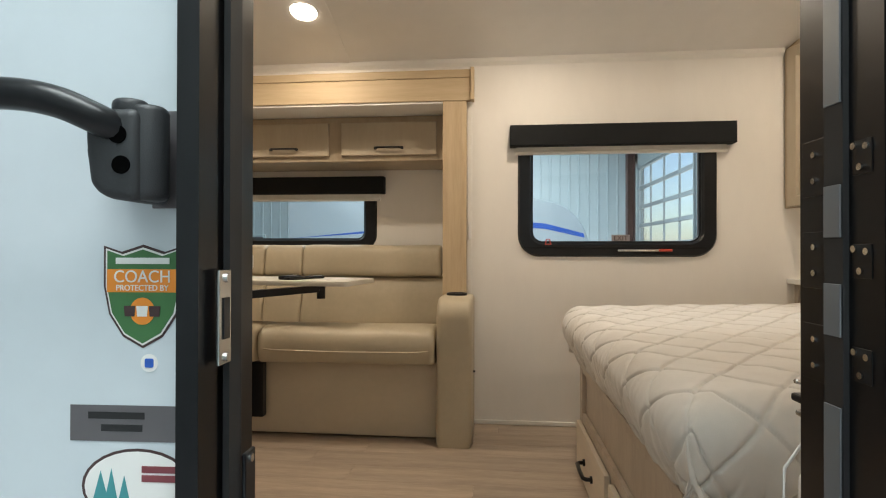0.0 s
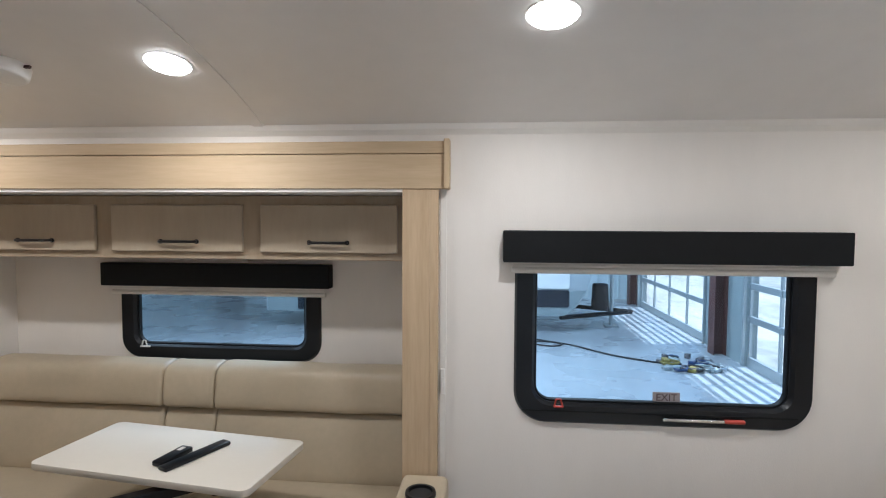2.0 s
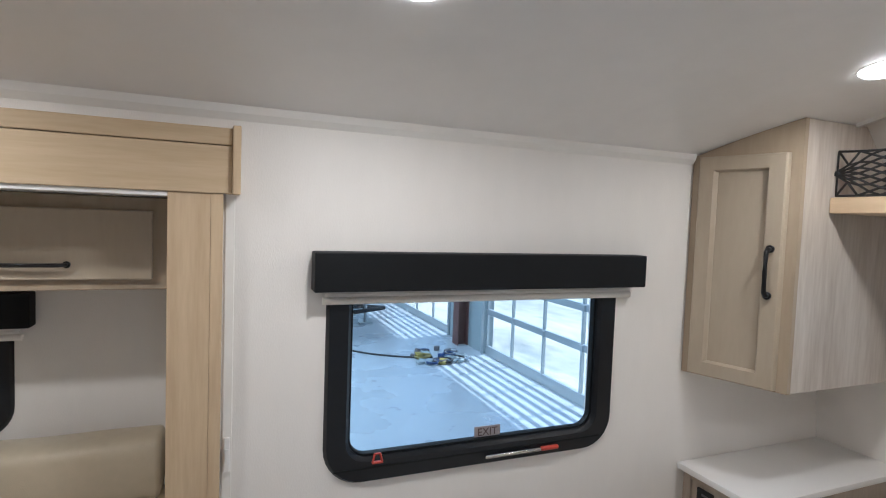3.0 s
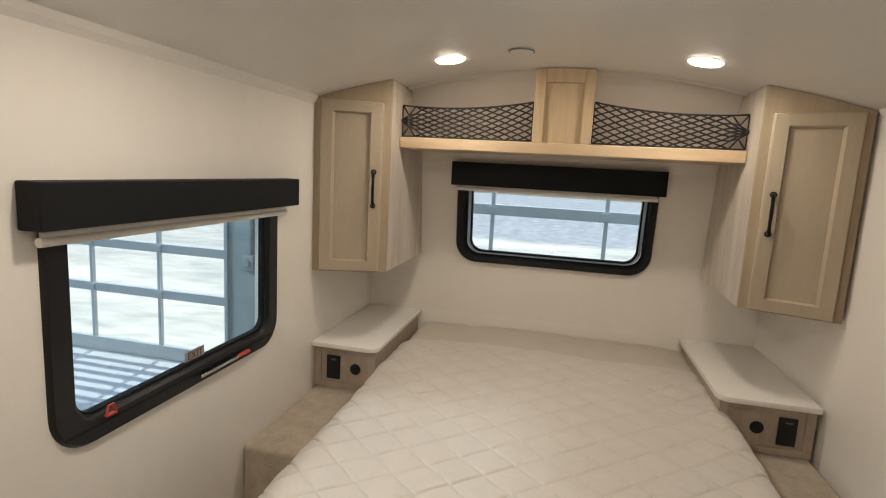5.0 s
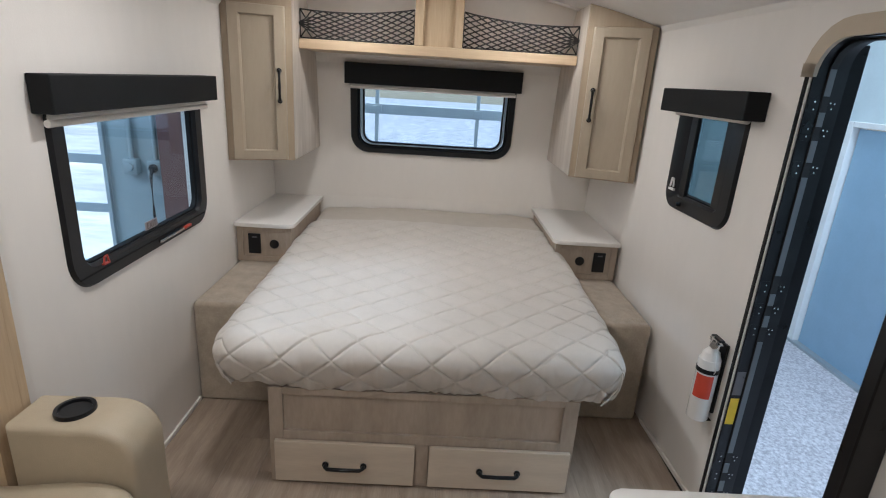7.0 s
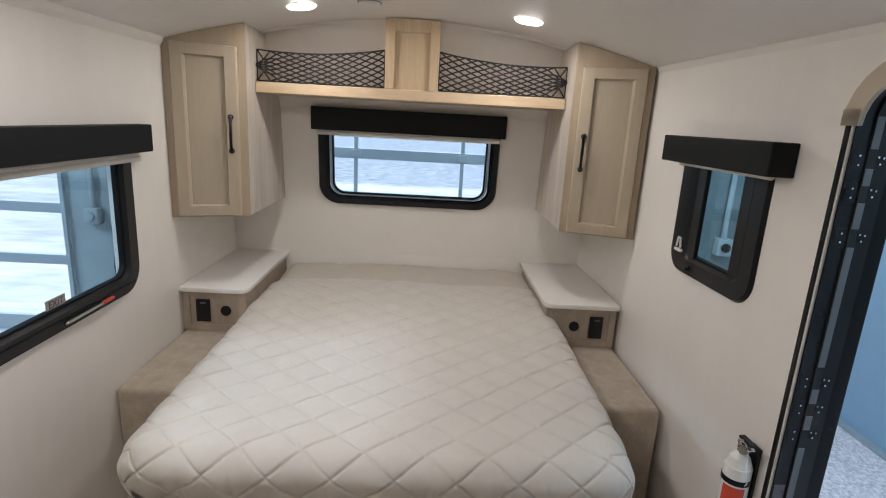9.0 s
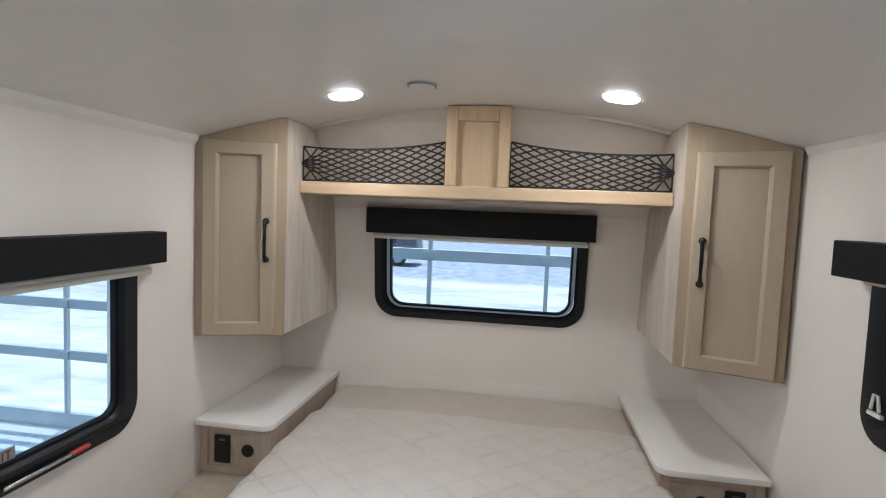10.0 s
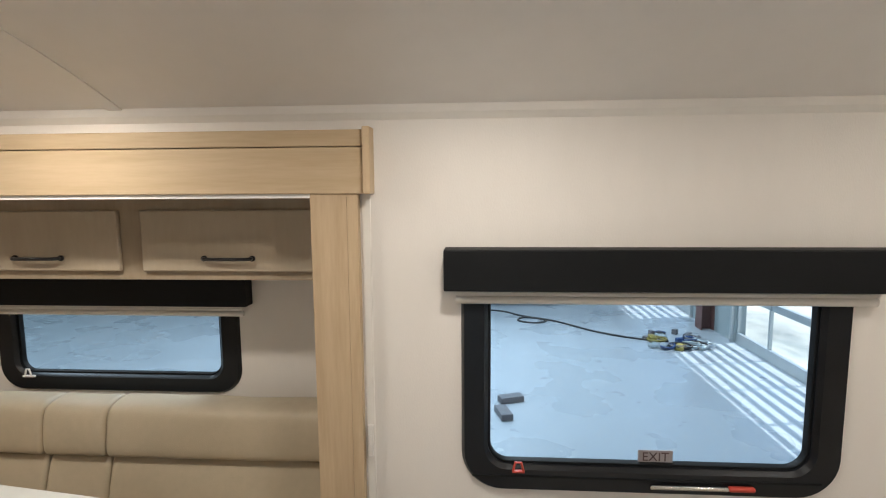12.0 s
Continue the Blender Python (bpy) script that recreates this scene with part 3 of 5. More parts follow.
for z in HINGES:
    hg = part("hinge", box((DR - 0.0065, -0.046, z - 0.026), (DR - 0.0052, -0.012, z + 0.026), 0.0004), BLACKMET, df, m=WD)
    for dz in (-0.012, 0.012):
        part("screw", cyl((DR - 0.0065, -0.030, z + dz), (DR - 0.0085, -0.030, z + dz), 0.0030, 8), CHROME, hg, m=WD)
    hg = part("hinge", box((DR - 0.0060, -0.100, z - 0.014), (DR - 0.0052, -0.078, z + 0.014), 0.0003), BLACKMET, df, m=WD)
    for dy, dz in ((-0.096, 0.008), (-0.082, 0.010), (-0.089, -0.008)):
        part("screw", cyl((DR - 0.0065, dy, z + dz), (DR - 0.0085, dy, z + dz), 0.0030, 8), CHROME, hg, m=WD)
# daylight showing through the gaps between hinges, built as pale strips
GAPLIT = mat("pale_grey_gap_light", (0.13, 0.14, 0.15), 0.4, var=0.05)
for z0, z1 in ((1.66, 1.755), (1.565, 1.61), (1.45, 1.52), (1.05, 1.40), (0.935, 0.98), (0.85, 0.895), (0.30, 0.79), (0.205, 0.25), (0.115, 0.165)):
    part("gap_light_strip", box((DR - 0.0118, -0.0715, z0), (DR - 0.0102, -0.0505, z1), 0.0004), GAPLIT, df, "pale strip standing for daylight in the hinge-side gap", m=WD)

# the open door leaf, swung right back outside
leaf_m = WD @ pose(DR + 0.012, -0.150, 0, 0, 0, -14)
leaf = thing("entry_door", leaf_m @ Vector((0.3, 0, -0.05)), "open white entry door with a black edge frame", "door")
part("leaf_panel", box((0.03, -0.02, -0.03), (0.55, 0.018, 1.80), 0.006), SIDING, leaf, m=leaf_m)
part("leaf_edge", box((0.0, -0.024, -0.05), (0.03, 0.022, 1.82), 0.004), BLACKMET, leaf, "black edge frame", m=leaf_m)
part("leaf_edge", box((0.55, -0.024, -0.05), (0.58, 0.022, 1.82), 0.004), BLACKMET, leaf, "black edge frame", m=leaf_m)
part("leaf_rail", box((0.03, -0.024, 1.79), (0.55, 0.022, 1.82), 0.004), BLACKMET, leaf, m=leaf_m)
part("leaf_rail", box((0.03, -0.024, -0.05), (0.55, 0.022, -0.02), 0.004), BLACKMET, leaf, m=leaf_m)

def flowing(pts, n=6):
    """A smooth line through the given points."""
    out = []
    for a, b, c, d in zip(pts[:1] + pts[:-2], pts[:-1], pts[1:], pts[2:] + pts[-1:]):
        for k in range(n):
            t = k / n
            out.append(tuple(0.5 * (2 * q + (r_ - p) * t + (2 * p - 5 * q + 4 * r_ - w) * t * t + (3 * q - p - 3 * r_ + w) * t ** 3) for p, q, r_, w in zip(a, b, c, d)))
    return out + [pts[-1]]


# grab rail and stickers on the outer skin left of the doorway; skin face at y = -0.085
gm = WD @ pose(0.041, 0, 0)
gr = thing("grab_rail", gm @ Vector((0.99 - WDX, -0.085, 0.96)), "black folding grab rail in a moulded bracket", "handrail")
MOULD = mat("grained_black_moulding", (0.020, 0.021, 0.023), 0.5, var=0.12, bump=0.15, bscale=900)
gb = prism([(0.9945 - WDX, 1.036), (0.9965 - WDX, 1.000), (1.000 - WDX, 0.974), (1.012 - WDX, 0.964), (1.040 - WDX, 0.961), (1.040 - WDX, 1.036)][::-1], "y", -0.140, -0.090)
bmesh.ops.bevel(gb, geom=gb.edges, offset=0.008, segments=4, affect="EDGES", profile=0.5)
part("bracket", gb, MOULD, gr, "black moulded bracket", smooth="edge", m=gm)
part("hinge_barrel", cyl((1.037 - WDX, -0.119, 0.963), (1.037 - WDX, -0.119, 1.041), 0.0155, 28, bevel=0.006), MOULD, gr, "rounded hinge barrel", smooth="edge", m=gm)
part("barrel_cap", cyl((1.024 - WDX, -0.122, 1.030), (1.024 - WDX, -0.122, 1.0455), 0.014, 24, bevel=0.005), MOULD, gr, smooth="edge", m=gm)
part("back_plate", box((1.020 - WDX, -0.088, 0.960), (1.062 - WDX, -0.0855, 1.046), 0.001), GREYS, gr, m=gm)
# flat black discs on the bracket face paint the shade inside its bolt holes
for zz in (0.990, 1.014):
    part("bolt_hole_shade", cyl((1.0250 - WDX + (1.014 - zz) * 0.12, -0.1412, zz), (1.0250 - WDX + (1.014 - zz) * 0.12, -0.1390, zz), 0.0072, 20), mat("hole_shade_black", (0.002, 0.002, 0.002), 1.0, spec=0.0), gr, "black disc painted as the shade in a bolt hole", m=gm)
part("rail", tube(flowing([(1.022 - WDX, -0.128, 1.018), (1.010 - WDX, -0.143, 1.0255), (0.985 - WDX, -0.153, 1.0365), (0.955 - WDX, -0.158, 1.0415), (0.925 - WDX, -0.160, 1.0405), (0.86 - WDX, -0.165, 1.030), (0.72 - WDX, -0.165, 1.00), (0.50 - WDX, -0.15, 0.96), (0.42 - WDX, -0.10, 0.95)]), 0.0122, 14), BLACKMET, gr, "black steel tube", smooth=True, m=gm)
part("bracket", box((0.38 - WDX, -0.14, 0.91), (0.45 - WDX, -0.086, 0.99), 0.012, 3), BLACK, gr, smooth="edge", m=gm)
SK = WD @ pose(0.030, -0.0852, 0)


def sticker(poly, material, parent, name, lift, label=""):
    return part(name, prism(poly, "y", -lift, -lift + 0.0004), material, parent, label, m=SK)


def shield(cx, cz, w, hh):
    top = [(cx - w, cz + hh * 0.98), (cx - w * 0.55, cz + hh * 0.86), (cx, cz + hh), (cx + w * 0.55, cz + hh * 0.86), (cx + w, cz + hh * 0.98)]
    side = [(cx + w * k, cz + hh * q) for k, q in ((1.0, 0.2), (0.86, -0.35), (0.5, -0.78), (0, -1.0), (-0.5, -0.78), (-0.86, -0.35), (-1.0, 0.2))]
    return (top + side)[::-1]


SKIN = SK
SK = SKIN @ Matrix.Translation((1.022 - WDX, 0, 0.882)) @ Matrix.Diagonal((0.88, 1, 0.93, 1)) @ Matrix.Translation((WDX - 1.022, 0, -0.8635))
sh = thing("shield_sticker", SK @ Vector((0.985 - WDX, 0, 0.808)), "green and orange shield-shaped sticker on the siding", "sticker")
cx, cz = 1.022 - WDX, 0.8635
sticker(shield(cx, cz, 0.0415, 0.0495), TEXTD, sh, "border", 0.0004, "dark border")
sticker(shield(cx, cz, 0.0390, 0.0468), WHITEP, sh, "white_line", 0.0008)
sticker(shield(cx, cz, 0.0372, 0.0448), GREEN, sh, "field", 0.0012, "green field")
sticker([(cx - 0.0372, cz + 0.004), (cx + 0.0372, cz + 0.004), (cx + 0.0372, cz + 0.026), (cx - 0.0372, cz + 0.026)], ORANGE2, sh, "band", 0.0016, "orange band")
text("COACH", 0.0165, SK @ pose(cx, -0.0018, cz + 0.0185, 90), WHITEP, sh)
text("PROTECTED BY", 0.0078, SK @ pose(cx, -0.0018, cz + 0.008, 90), WHITEP, sh)
sticker([(cx - 0.028, cz + 0.031), (cx + 0.028, cz + 0.031), (cx + 0.028, cz + 0.037), (cx - 0.028, cz + 0.037)], WHITEP, sh, "bar", 0.0016, "white bar of small print")
sticker([(cx + 0.013 * math.cos(a * math.tau / 20), cz - 0.014 + 0.013 * math.sin(a * math.tau / 20)) for a in range(20)], ORANGE2, sh, "disc", 0.0016, "orange disc")
for k, c in ((-1, TEXTD), (0, WHITEP), (1, TEXTD)):
    sticker([(cx + k * 0.013 - 0.005, cz - 0.019), (cx + k * 0.013 + 0.005, cz - 0.019), (cx + k * 0.013 + 0.006, cz - 0.009), (cx + k * 0.013 - 0.006, cz - 0.009)], c, sh, "emblem_bar", 0.002)
SK = SKIN @ pose(-0.002, 0, 0.026)
rs = thing("round_sticker", SK @ Vector((0.995 - WDX, 0, 0.782)), "small round white sticker with a blue emblem", "sticker")
cx2, cz2 = 1.030 - WDX, 0.797
sticker([(cx2 + 0.008 * math.cos(a * math.tau / 20), cz2 + 0.008 * math.sin(a * math.tau / 20)) for a in range(20)], WHITEP, rs, "disc", 0.0005)
sticker(rrect(cx2 - 0.004, cz2 - 0.004, cx2 + 0.004, cz2 + 0.004, 0.0015, 3), BLUEP, rs, "emblem", 0.0009, "blue emblem")
SK = SKIN @ pose(0, 0, 0.029)
gl = thing("grey_label", SK @ Vector((0.98 - WDX, 0, 0.715)), "translucent dark grey data label with faint bars", "label")
sticker([(0.955 - WDX, 0.724), (1.064 - WDX, 0.724), (1.064 - WDX, 0.756), (0.955 - WDX, 0.756)], GREYS, gl, "plate", 0.0005)
for zz, x0, x1 in ((0.747, 0.972, 1.024), (0.736, 0.984, 1.022)):
    sticker([(x0 - WDX, zz - 0.003), (x1 - WDX, zz - 0.003), (x1 - WDX, zz + 0.003), (x0 - WDX, zz + 0.003)], RUBBER, gl, "bar", 0.0009)
ov = thing("oval_badge", SK @ Vector((1.018 - WDX, 0, 0.62)), "oval white badge with teal trees and a blue lake", "badge")
ell = lambda a, b, n=28: [(1.018 - WDX + a * math.cos(i * math.tau / n), 0.684 + b * math.sin(i * math.tau / n)) for i in range(n)]
sticker(ell(0.052, 0.034), TEXTD, ov, "rim", 0.0005)
sticker(ell(0.049, 0.0315), WHITEP, ov, "field", 0.0009)
for i, (px, pz, ph) in enumerate(((-0.034, -0.012, 0.026), (-0.024, -0.018, 0.034), (-0.012, -0.02, 0.030))):
    bx, bz = 1.018 - WDX + px, 0.684 + pz
    sticker([(bx - 0.007, bz), (bx + 0.007, bz), (bx, bz + ph)], TEAL, ov, "tree", 0.0012 + i * 0.0002)
sticker([(1.013 - WDX, 0.660), (1.056 - WDX, 0.666), (1.028 - WDX, 0.674)], BLUEP, ov, "lake", 0.0014)
for zz in (0.700, 0.692):
    sticker([(1.022 - WDX, zz - 0.003), (1.054 - WDX, zz - 0.003), (1.054 - WDX, zz + 0.003), (1.022 - WDX, zz + 0.003)], mat("maroon_print", (0.22, 0.05, 0.06), 0.5), ov, "bar", 0.0014)

# ---- sofa ----
sofa = thing("sofa", (0.05, 2.7, 0), "beige vinyl sofa with centre console and cup holder arms", "sofa")


def cushion(name, x0, x1, prof, parent, label="", round_in=0.032):
    """An upholstered block: a closed profile in y and z, drawn along x, its ends rounded in."""
    own = bmesh.new()
    cy = sum(p[0] for p in prof) / len(prof)
    cz = sum(p[1] for p in prof) / len(prof)
    n, mid = 9, max(4, int((x1 - x0) / 0.012))
    rows = []
    r = min(round_in, (x1 - x0) * 0.3)
    ends = [k / (n - 1) * math.pi / 2 for k in range(n)]
    stations = [(x0 + r * (1 - math.cos(a)), r * (1 - math.sin(a))) for a in ends] + [(x0 + r + (x1 - x0 - 2 * r) * k / mid, 0.0) for k in range(1, mid)] + [(x1 - r * (1 - math.cos(a)), r * (1 - math.sin(a))) for a in ends[::-1]]
    for x, inset in stations:
        row = []
        for y, z in prof:
            d = math.hypot(y - cy, z - cz)
            near = min(x - x0, x1 - x)
            crease = 0.0045 * noise.noise(Vector((x * 5, y * 7, z * 7))) + 0.0028 * noise.noise(Vector((x * 34, y * 9, z * 9))) * math.exp(-near / 0.09)
            f = max(0.0, 1 - (inset - crease) / d)
            row.append(own.verts.new((x, cy + (y - cy) * f, cz + (z - cz) * f)))
        rows.append(row)
    m = len(prof)
    for a, b in zip(rows, rows[1:]):
        for k in range(m):
            own.faces.new((a[k], a[(k + 1) % m], b[(k + 1) % m], b[k]))
    own.faces.new(rows[0])
    own.faces.new(rows[-1][::-1])
    return part(name, own, LEATHER, parent, label, smooth="edge")


def smooth_loop(pts, times=2):
    for _ in range(times):
        out = []
        for p, q in zip(pts, pts[1:] + pts[:1]):
            out += [(0.75 * p[0] + 0.25 * q[0], 0.75 * p[1] + 0.25 * q[1]), (0.25 * p[0] + 0.75 * q[0], 0.25 * p[1] + 0.75 * q[1])]
        pts = out
    return pts


SEAT = smooth_loop([(2.27, 0.375), (2.245, 0.40), (2.235, 0.47), (2.25, 0.535), (2.33, 0.562), (2.55, 0.545), (2.80, 0.50), (2.99, 0.47), (2.99, 0.375), (2.6, 0.36)])
BACK = smooth_loop([(2.93, 0.44), (2.915, 0.50), (2.945, 0.64), (2.985, 0.748), (3.0, 0.768), (3.10, 0.768), (3.16, 0.60), (3.14, 0.44)])
ROLL = smooth_loop([(3.0, 0.770), (2.968, 0.772), (2.954, 0.79), (2.956, 0.86), (2.966, 0.925), (2.985, 0.955), (3.04, 0.967), (3.12, 0.962), (3.16, 0.85), (3.14, 0.770)])
for x0, x1 in ((-0.965, -0.016), (-0.012, 0.208), (0.212, 1.085)):
    cushion("seat", x0, x1, SEAT, sofa, "padded seat cushion")
for x0, x1, xa, xb in ((-0.958, -0.072, -0.932, -0.072), (-0.068, 0.172, -0.068, 0.172), (0.176, 1.066, 0.176, 1.040)):
    cushion("backrest", x0, x1, BACK, sofa, "padded back cushion", 0.018)
    cushion("head_roll", xa, xb, ROLL, sofa, "padded head roll", 0.018)
for x0, x1 in ((-0.965, -0.016), (0.212, 1.085)):
    part("seat_piping", tube([(x0 + 0.03, 2.240, 0.452), (x0 + 0.1, 2.2335, 0.447), ((x0 + x1) / 2, 2.2325, 0.443), (x1 - 0.1, 2.2335, 0.447), (x1 - 0.03, 2.240, 0.452)], 0.004, 6), LEATHER2, sofa, "welted seam", smooth=True)
part("base_panel", box((-0.965, 2.345, 0.012), (1.088, 2.375, 0.385), 0.006), LEATHER2, sofa, "plain beige front panel")
part("base_box", box((-0.95, 2.38, 0.0), (1.08, 3.12, 0.36)), RUBBER, sofa)
for x0, x1 in ((-1.155, -0.972), (1.093, 1.262)):
    prof = [(2.25, 0.0), (2.25, 0.56)] + [(2.25 + 0.11 * (1 - math.cos(radians(a))), 0.60 + 0.105 * math.sin(radians(a))) for a in range(0, 91, 10)] + [(2.585, 0.700), (2.585, 0.0)]
    own = bmesh.new()
    va = prism(prof, "x", x0, x1)
    bmesh.ops.bevel(va, geom=[e for e in va.edges if abs(e.verts[0].co.x - e.verts[1].co.x) < 1e-6], offset=0.022, segments=4, affect="EDGES", profile=0.5)
    join(own, va)
    arm = part("armrest", own, LEATHER, sofa, "upholstered arm", smooth="edge")
    c = ((x0 + x1) / 2, 2.445)
    rim = ring([(0.052 * math.cos(k * math.tau / 36), 0.052 * math.sin(k * math.tau / 36)) for k in range(36)], [(0.040 * math.cos(k * math.tau / 36), 0.040 * math.sin(k * math.tau / 36)) for k in range(36)], 0.0, -0.012)
    part("cup_holder", rim, BLACK, arm, "black cup holder rim", smooth="edge", m=pose(c[0], c[1], 0.7035, -90))
    part("cup_recess", cyl((c[0], c[1], 0.7045), (c[0], c[1], 0.7062), 0.041, 32), RUBBER, arm, "dark cup recess")
part("recline_tag", cyl((1.262, 2.40, 0.33), (1.272, 2.40, 0.33), 0.006, 10), BLACK, sofa)

# ---- swivel table ----
TM = pose(0.260, 2.521, 0, 0, 0, -7.7)
tb = thing("swivel_table", (0.133, 2.2, 0.08), "white laminate table on a black swing arm", "table")
part("tabletop", prism(rrect(-0.424, -0.198, 0.424, 0.198, 0.03, 5), "z", 0.752, 0.777, 0.003), TABLEW, tb, "off-white laminate top", smooth="edge", m=TM)
part("pole", box((0.108, 2.172, 0.08), (0.158, 2.220, 0.655), 0.006), BLACKMET, tb)
part("inner_pole", box((0.115, 2.178, 0.64), (0.151, 2.214, 0.735), 0.004), BLACKMET, tb)
part("collar", box((0.102, 2.166, 0.63), (0.164, 2.226, 0.668), 0.004), BLACK, tb)
part("knob", cyl((0.113, 2.196, 0.65), (0.078, 2.196, 0.65), 0.014, 12), BLACK, tb)
part("knob", cyl((0.133, 2.172, 0.135), (0.133, 2.135, 0.135), 0.022, 14, bevel=0.004), BLACK, tb, smooth="edge")
ar = prism([(-0.02, 0.690), (0.40, 0.715), (0.40, 0.748), (-0.02, 0.730)], "y", -0.022, 0.022, 0.003)
part("swing_arm", ar, BLACKMET, tb, m=pose(0.133, 2.196, 0, 0, 0, 34))
part("hub", cyl((0.475, 2.430, 0.68), (0.475, 2.430, 0.752), 0.022, 14), BLACK, tb)
part("mount_plate", box((0.128, 2.30, 0.10), (0.223, 2.344, 0.372), 0.004), BLACKMET, tb)
part("mount_arm", box((0.128, 2.215, 0.12), (0.163, 2.305, 0.34), 0.004), BLACKMET, tb)
rm = thing("buckle_strap", (0.40, 2.52, 0.777), "black strap with a buckle lying on the table", "strap")
part("strap", box((-0.14, -0.022, 0.7772), (0.12, 0.022, 0.792), 0.005), BLACK, rm, smooth="edge", m=pose(0.372, 2.495, 0, 0, 0, 66))
part("buckle", box((-0.075, -0.024, 0.7772), (0.065, 0.024, 0.797), 0.006), BLACK, rm, smooth="edge", m=pose(0.296, 2.468, 0, 0, 0, 78))
part("tag", box((-0.013, -0.008, 0.797), (0.013, 0.008, 0.7985)), WHITEP, rm, "white tag", m=pose(0.303, 2.50, 0, 0, 0, 78))

sw = thing("wall_switch", (1.234, 2.62, 0.99), "small white switch beside the slide-out post", "switch")
part("plate", box((1.226, 2.612, 0.99), (1.242, 2.623, 1.085), 0.003), WHITEP, sw)
part("rocker", box((1.230, 2.609, 1.02), (1.238, 2.612, 1.055), 0.001), WHITEP, sw)

# ---- kitchen counter beside the entry ----
kc = thing("kitchen_cabinet", (0.3, 0.8, 0), "pale laminate kitchen base cabinet with an outlet box", "cabinet")
part("body", box((-0.28, 0.345, 0.0), (0.705, 1.090, 0.876), 0.003), WLAM, kc)
part("end_panel", box((0.706, 0.36, 0.02), (0.711, 1.088, 0.874), 0.002), WLAM, kc)
part("corner_strip", box((0.696, 1.091, 0.0), (0.715, 1.108, 0.876), 0.003), WLAM, kc)
ob = part("outlet_box", box((0.712, 0.935, 0.688), (0.742, 1.068, 0.828), 0.012, 3), BLACK, kc, "black outlet box with a green light", smooth="edge")
part("cover", box((0.742, 0.965, 0.701), (0.747, 1.048, 0.815), 0.004), BLACK, ob, smooth="edge")
part("indicator", box((0.747, 0.993, 0.775), (0.7485, 1.021, 0.786)), LEDG, ob, "green indicator")
r = 0.028
poly = [(-0.30, 0.337), (0.738, 0.352), (0.738, 1.124 - r)] + [(0.738 - r + r * math.cos(radians(a)), 1.124 - r + r * math.sin(radians(a))) for a in range(0, 91, 15)] + [(-0.30, 1.124)]
solid("countertop", prism(poly, "z", 0.877, 0.915, 0.004), COUNTER, "white solid countertop with a rounded corner", "countertop", smooth="edge")
ck = thing("cooktop", (0.395, 0.88, 0.915), "glass cooktop cover with steel trim and black vent comb", "cooktop")
CKM = pose(0.395, 0.880, 0.045) @ Matrix.Diagonal((0.914, 0.914, 1, 1))
part("glass_lid", box((-0.25, -0.24, 0.8705), (0.25, 0.20, 0.879), 0.002), DARKG, ck, "dark glass lid", m=CKM)
part("steel_trim", box((0.252, -0.24, 0.8705), (0.275, 0.215, 0.881), 0.002), CHROME, ck, "steel trim", m=CKM)
cb = part("vent_comb", box((-0.25, 0.205, 0.8705), (0.25, 0.225, 0.882), 0.002), BLACK, ck, "black vent comb", m=CKM)
for i in range(14):
    part("comb_tooth", box((-0.235 + i * 0.035, 0.195, 0.880), (-0.219 + i * 0.035, 0.235, 0.896), 0.004), BLACK, cb, m=CKM)
lf = thing("leaflet", (0.40, 0.88, 0.924), "orange printed safety leaflet lying on the glass lid", "leaflet")
part("sheet", box((-0.21, -0.20, 0.8796), (0.235, 0.19, 0.8806)), ORANGE, lf, m=CKM)
for i in range(5):
    part("print_line", box((-0.12, -0.15 + i * 0.05, 0.8807), (0.14 - 0.02 * (i % 3), -0.135 + i * 0.05, 0.8809)), WHITEP, lf, "pale line of small print", m=CKM)
bx = thing("product_carton", (0.37, 0.71, 0.924), "pale grey product carton standing on the counter", "box")
part("carton", box((0.32, 0.672, 0.9265), (0.434, 0.740, 1.035), 0.002), WHITEP, bx)
part("picture_panel", box((0.334, 0.740, 0.944), (0.420, 0.7406, 1.012)), GREYS, bx, "grey picture panel")
# small appliance on the wall beside the doorway
rd = thing("wall_console", (0.9, 0.40, 1.445), "dark wall console with a white rim beside the doorway", "console")
part("housing", box((0.70, 0.345, 1.455), (1.035, 0.49, 1.72), 0.012, 3), GREYS, rd, smooth="edge")
part("rim", box((0.69, 0.335, 1.448), (1.048, 0.505, 1.470), 0.010, 3), WHITEP, rd, "white rim", smooth="edge")
part("under_panel", box((0.71, 0.35, 1.4465), (1.03, 0.488, 1.4485)), GREYS, rd, "dark underside")
part("slot", box((0.86, 0.42, 1.4452), (0.95, 0.45, 1.4466)), BLACK, rd)

# ---- bathroom door, ajar ----
BM = pose(-0.36, 1.80, 0, 0, 0, 197)
bd = thing("bathroom_door", (-0.6, 1.73, 0.012), "oak laminate interior door standing ajar with black lever", "door")
part("leaf", box((0.0, -0.016, 0.012), (0.60, 0.016, 1.985), 0.003), OAKZ, bd, m=BM)
hd = part("lever_rose", cyl((0.07, 0.016, 1.045), (0.07, 0.030, 1.045), 0.027, 20), BLACKMET, bd, "black lever rose", smooth="edge", m=BM)
part("lever", tube([(0.07, 0.028, 1.045), (0.07, 0.052, 1.045), (0.09, 0.058, 1.045), (0.175, 0.058, 1.04)], 0.009, 10), BLACKMET, hd, "black lever", smooth=True, m=BM)
part("latch_bolt", cyl((0.002, 0.0, 1.045), (-0.014, 0.0, 1.045), 0.010, 12), CHROME, bd, "steel latch bolt", smooth="edge", m=BM)
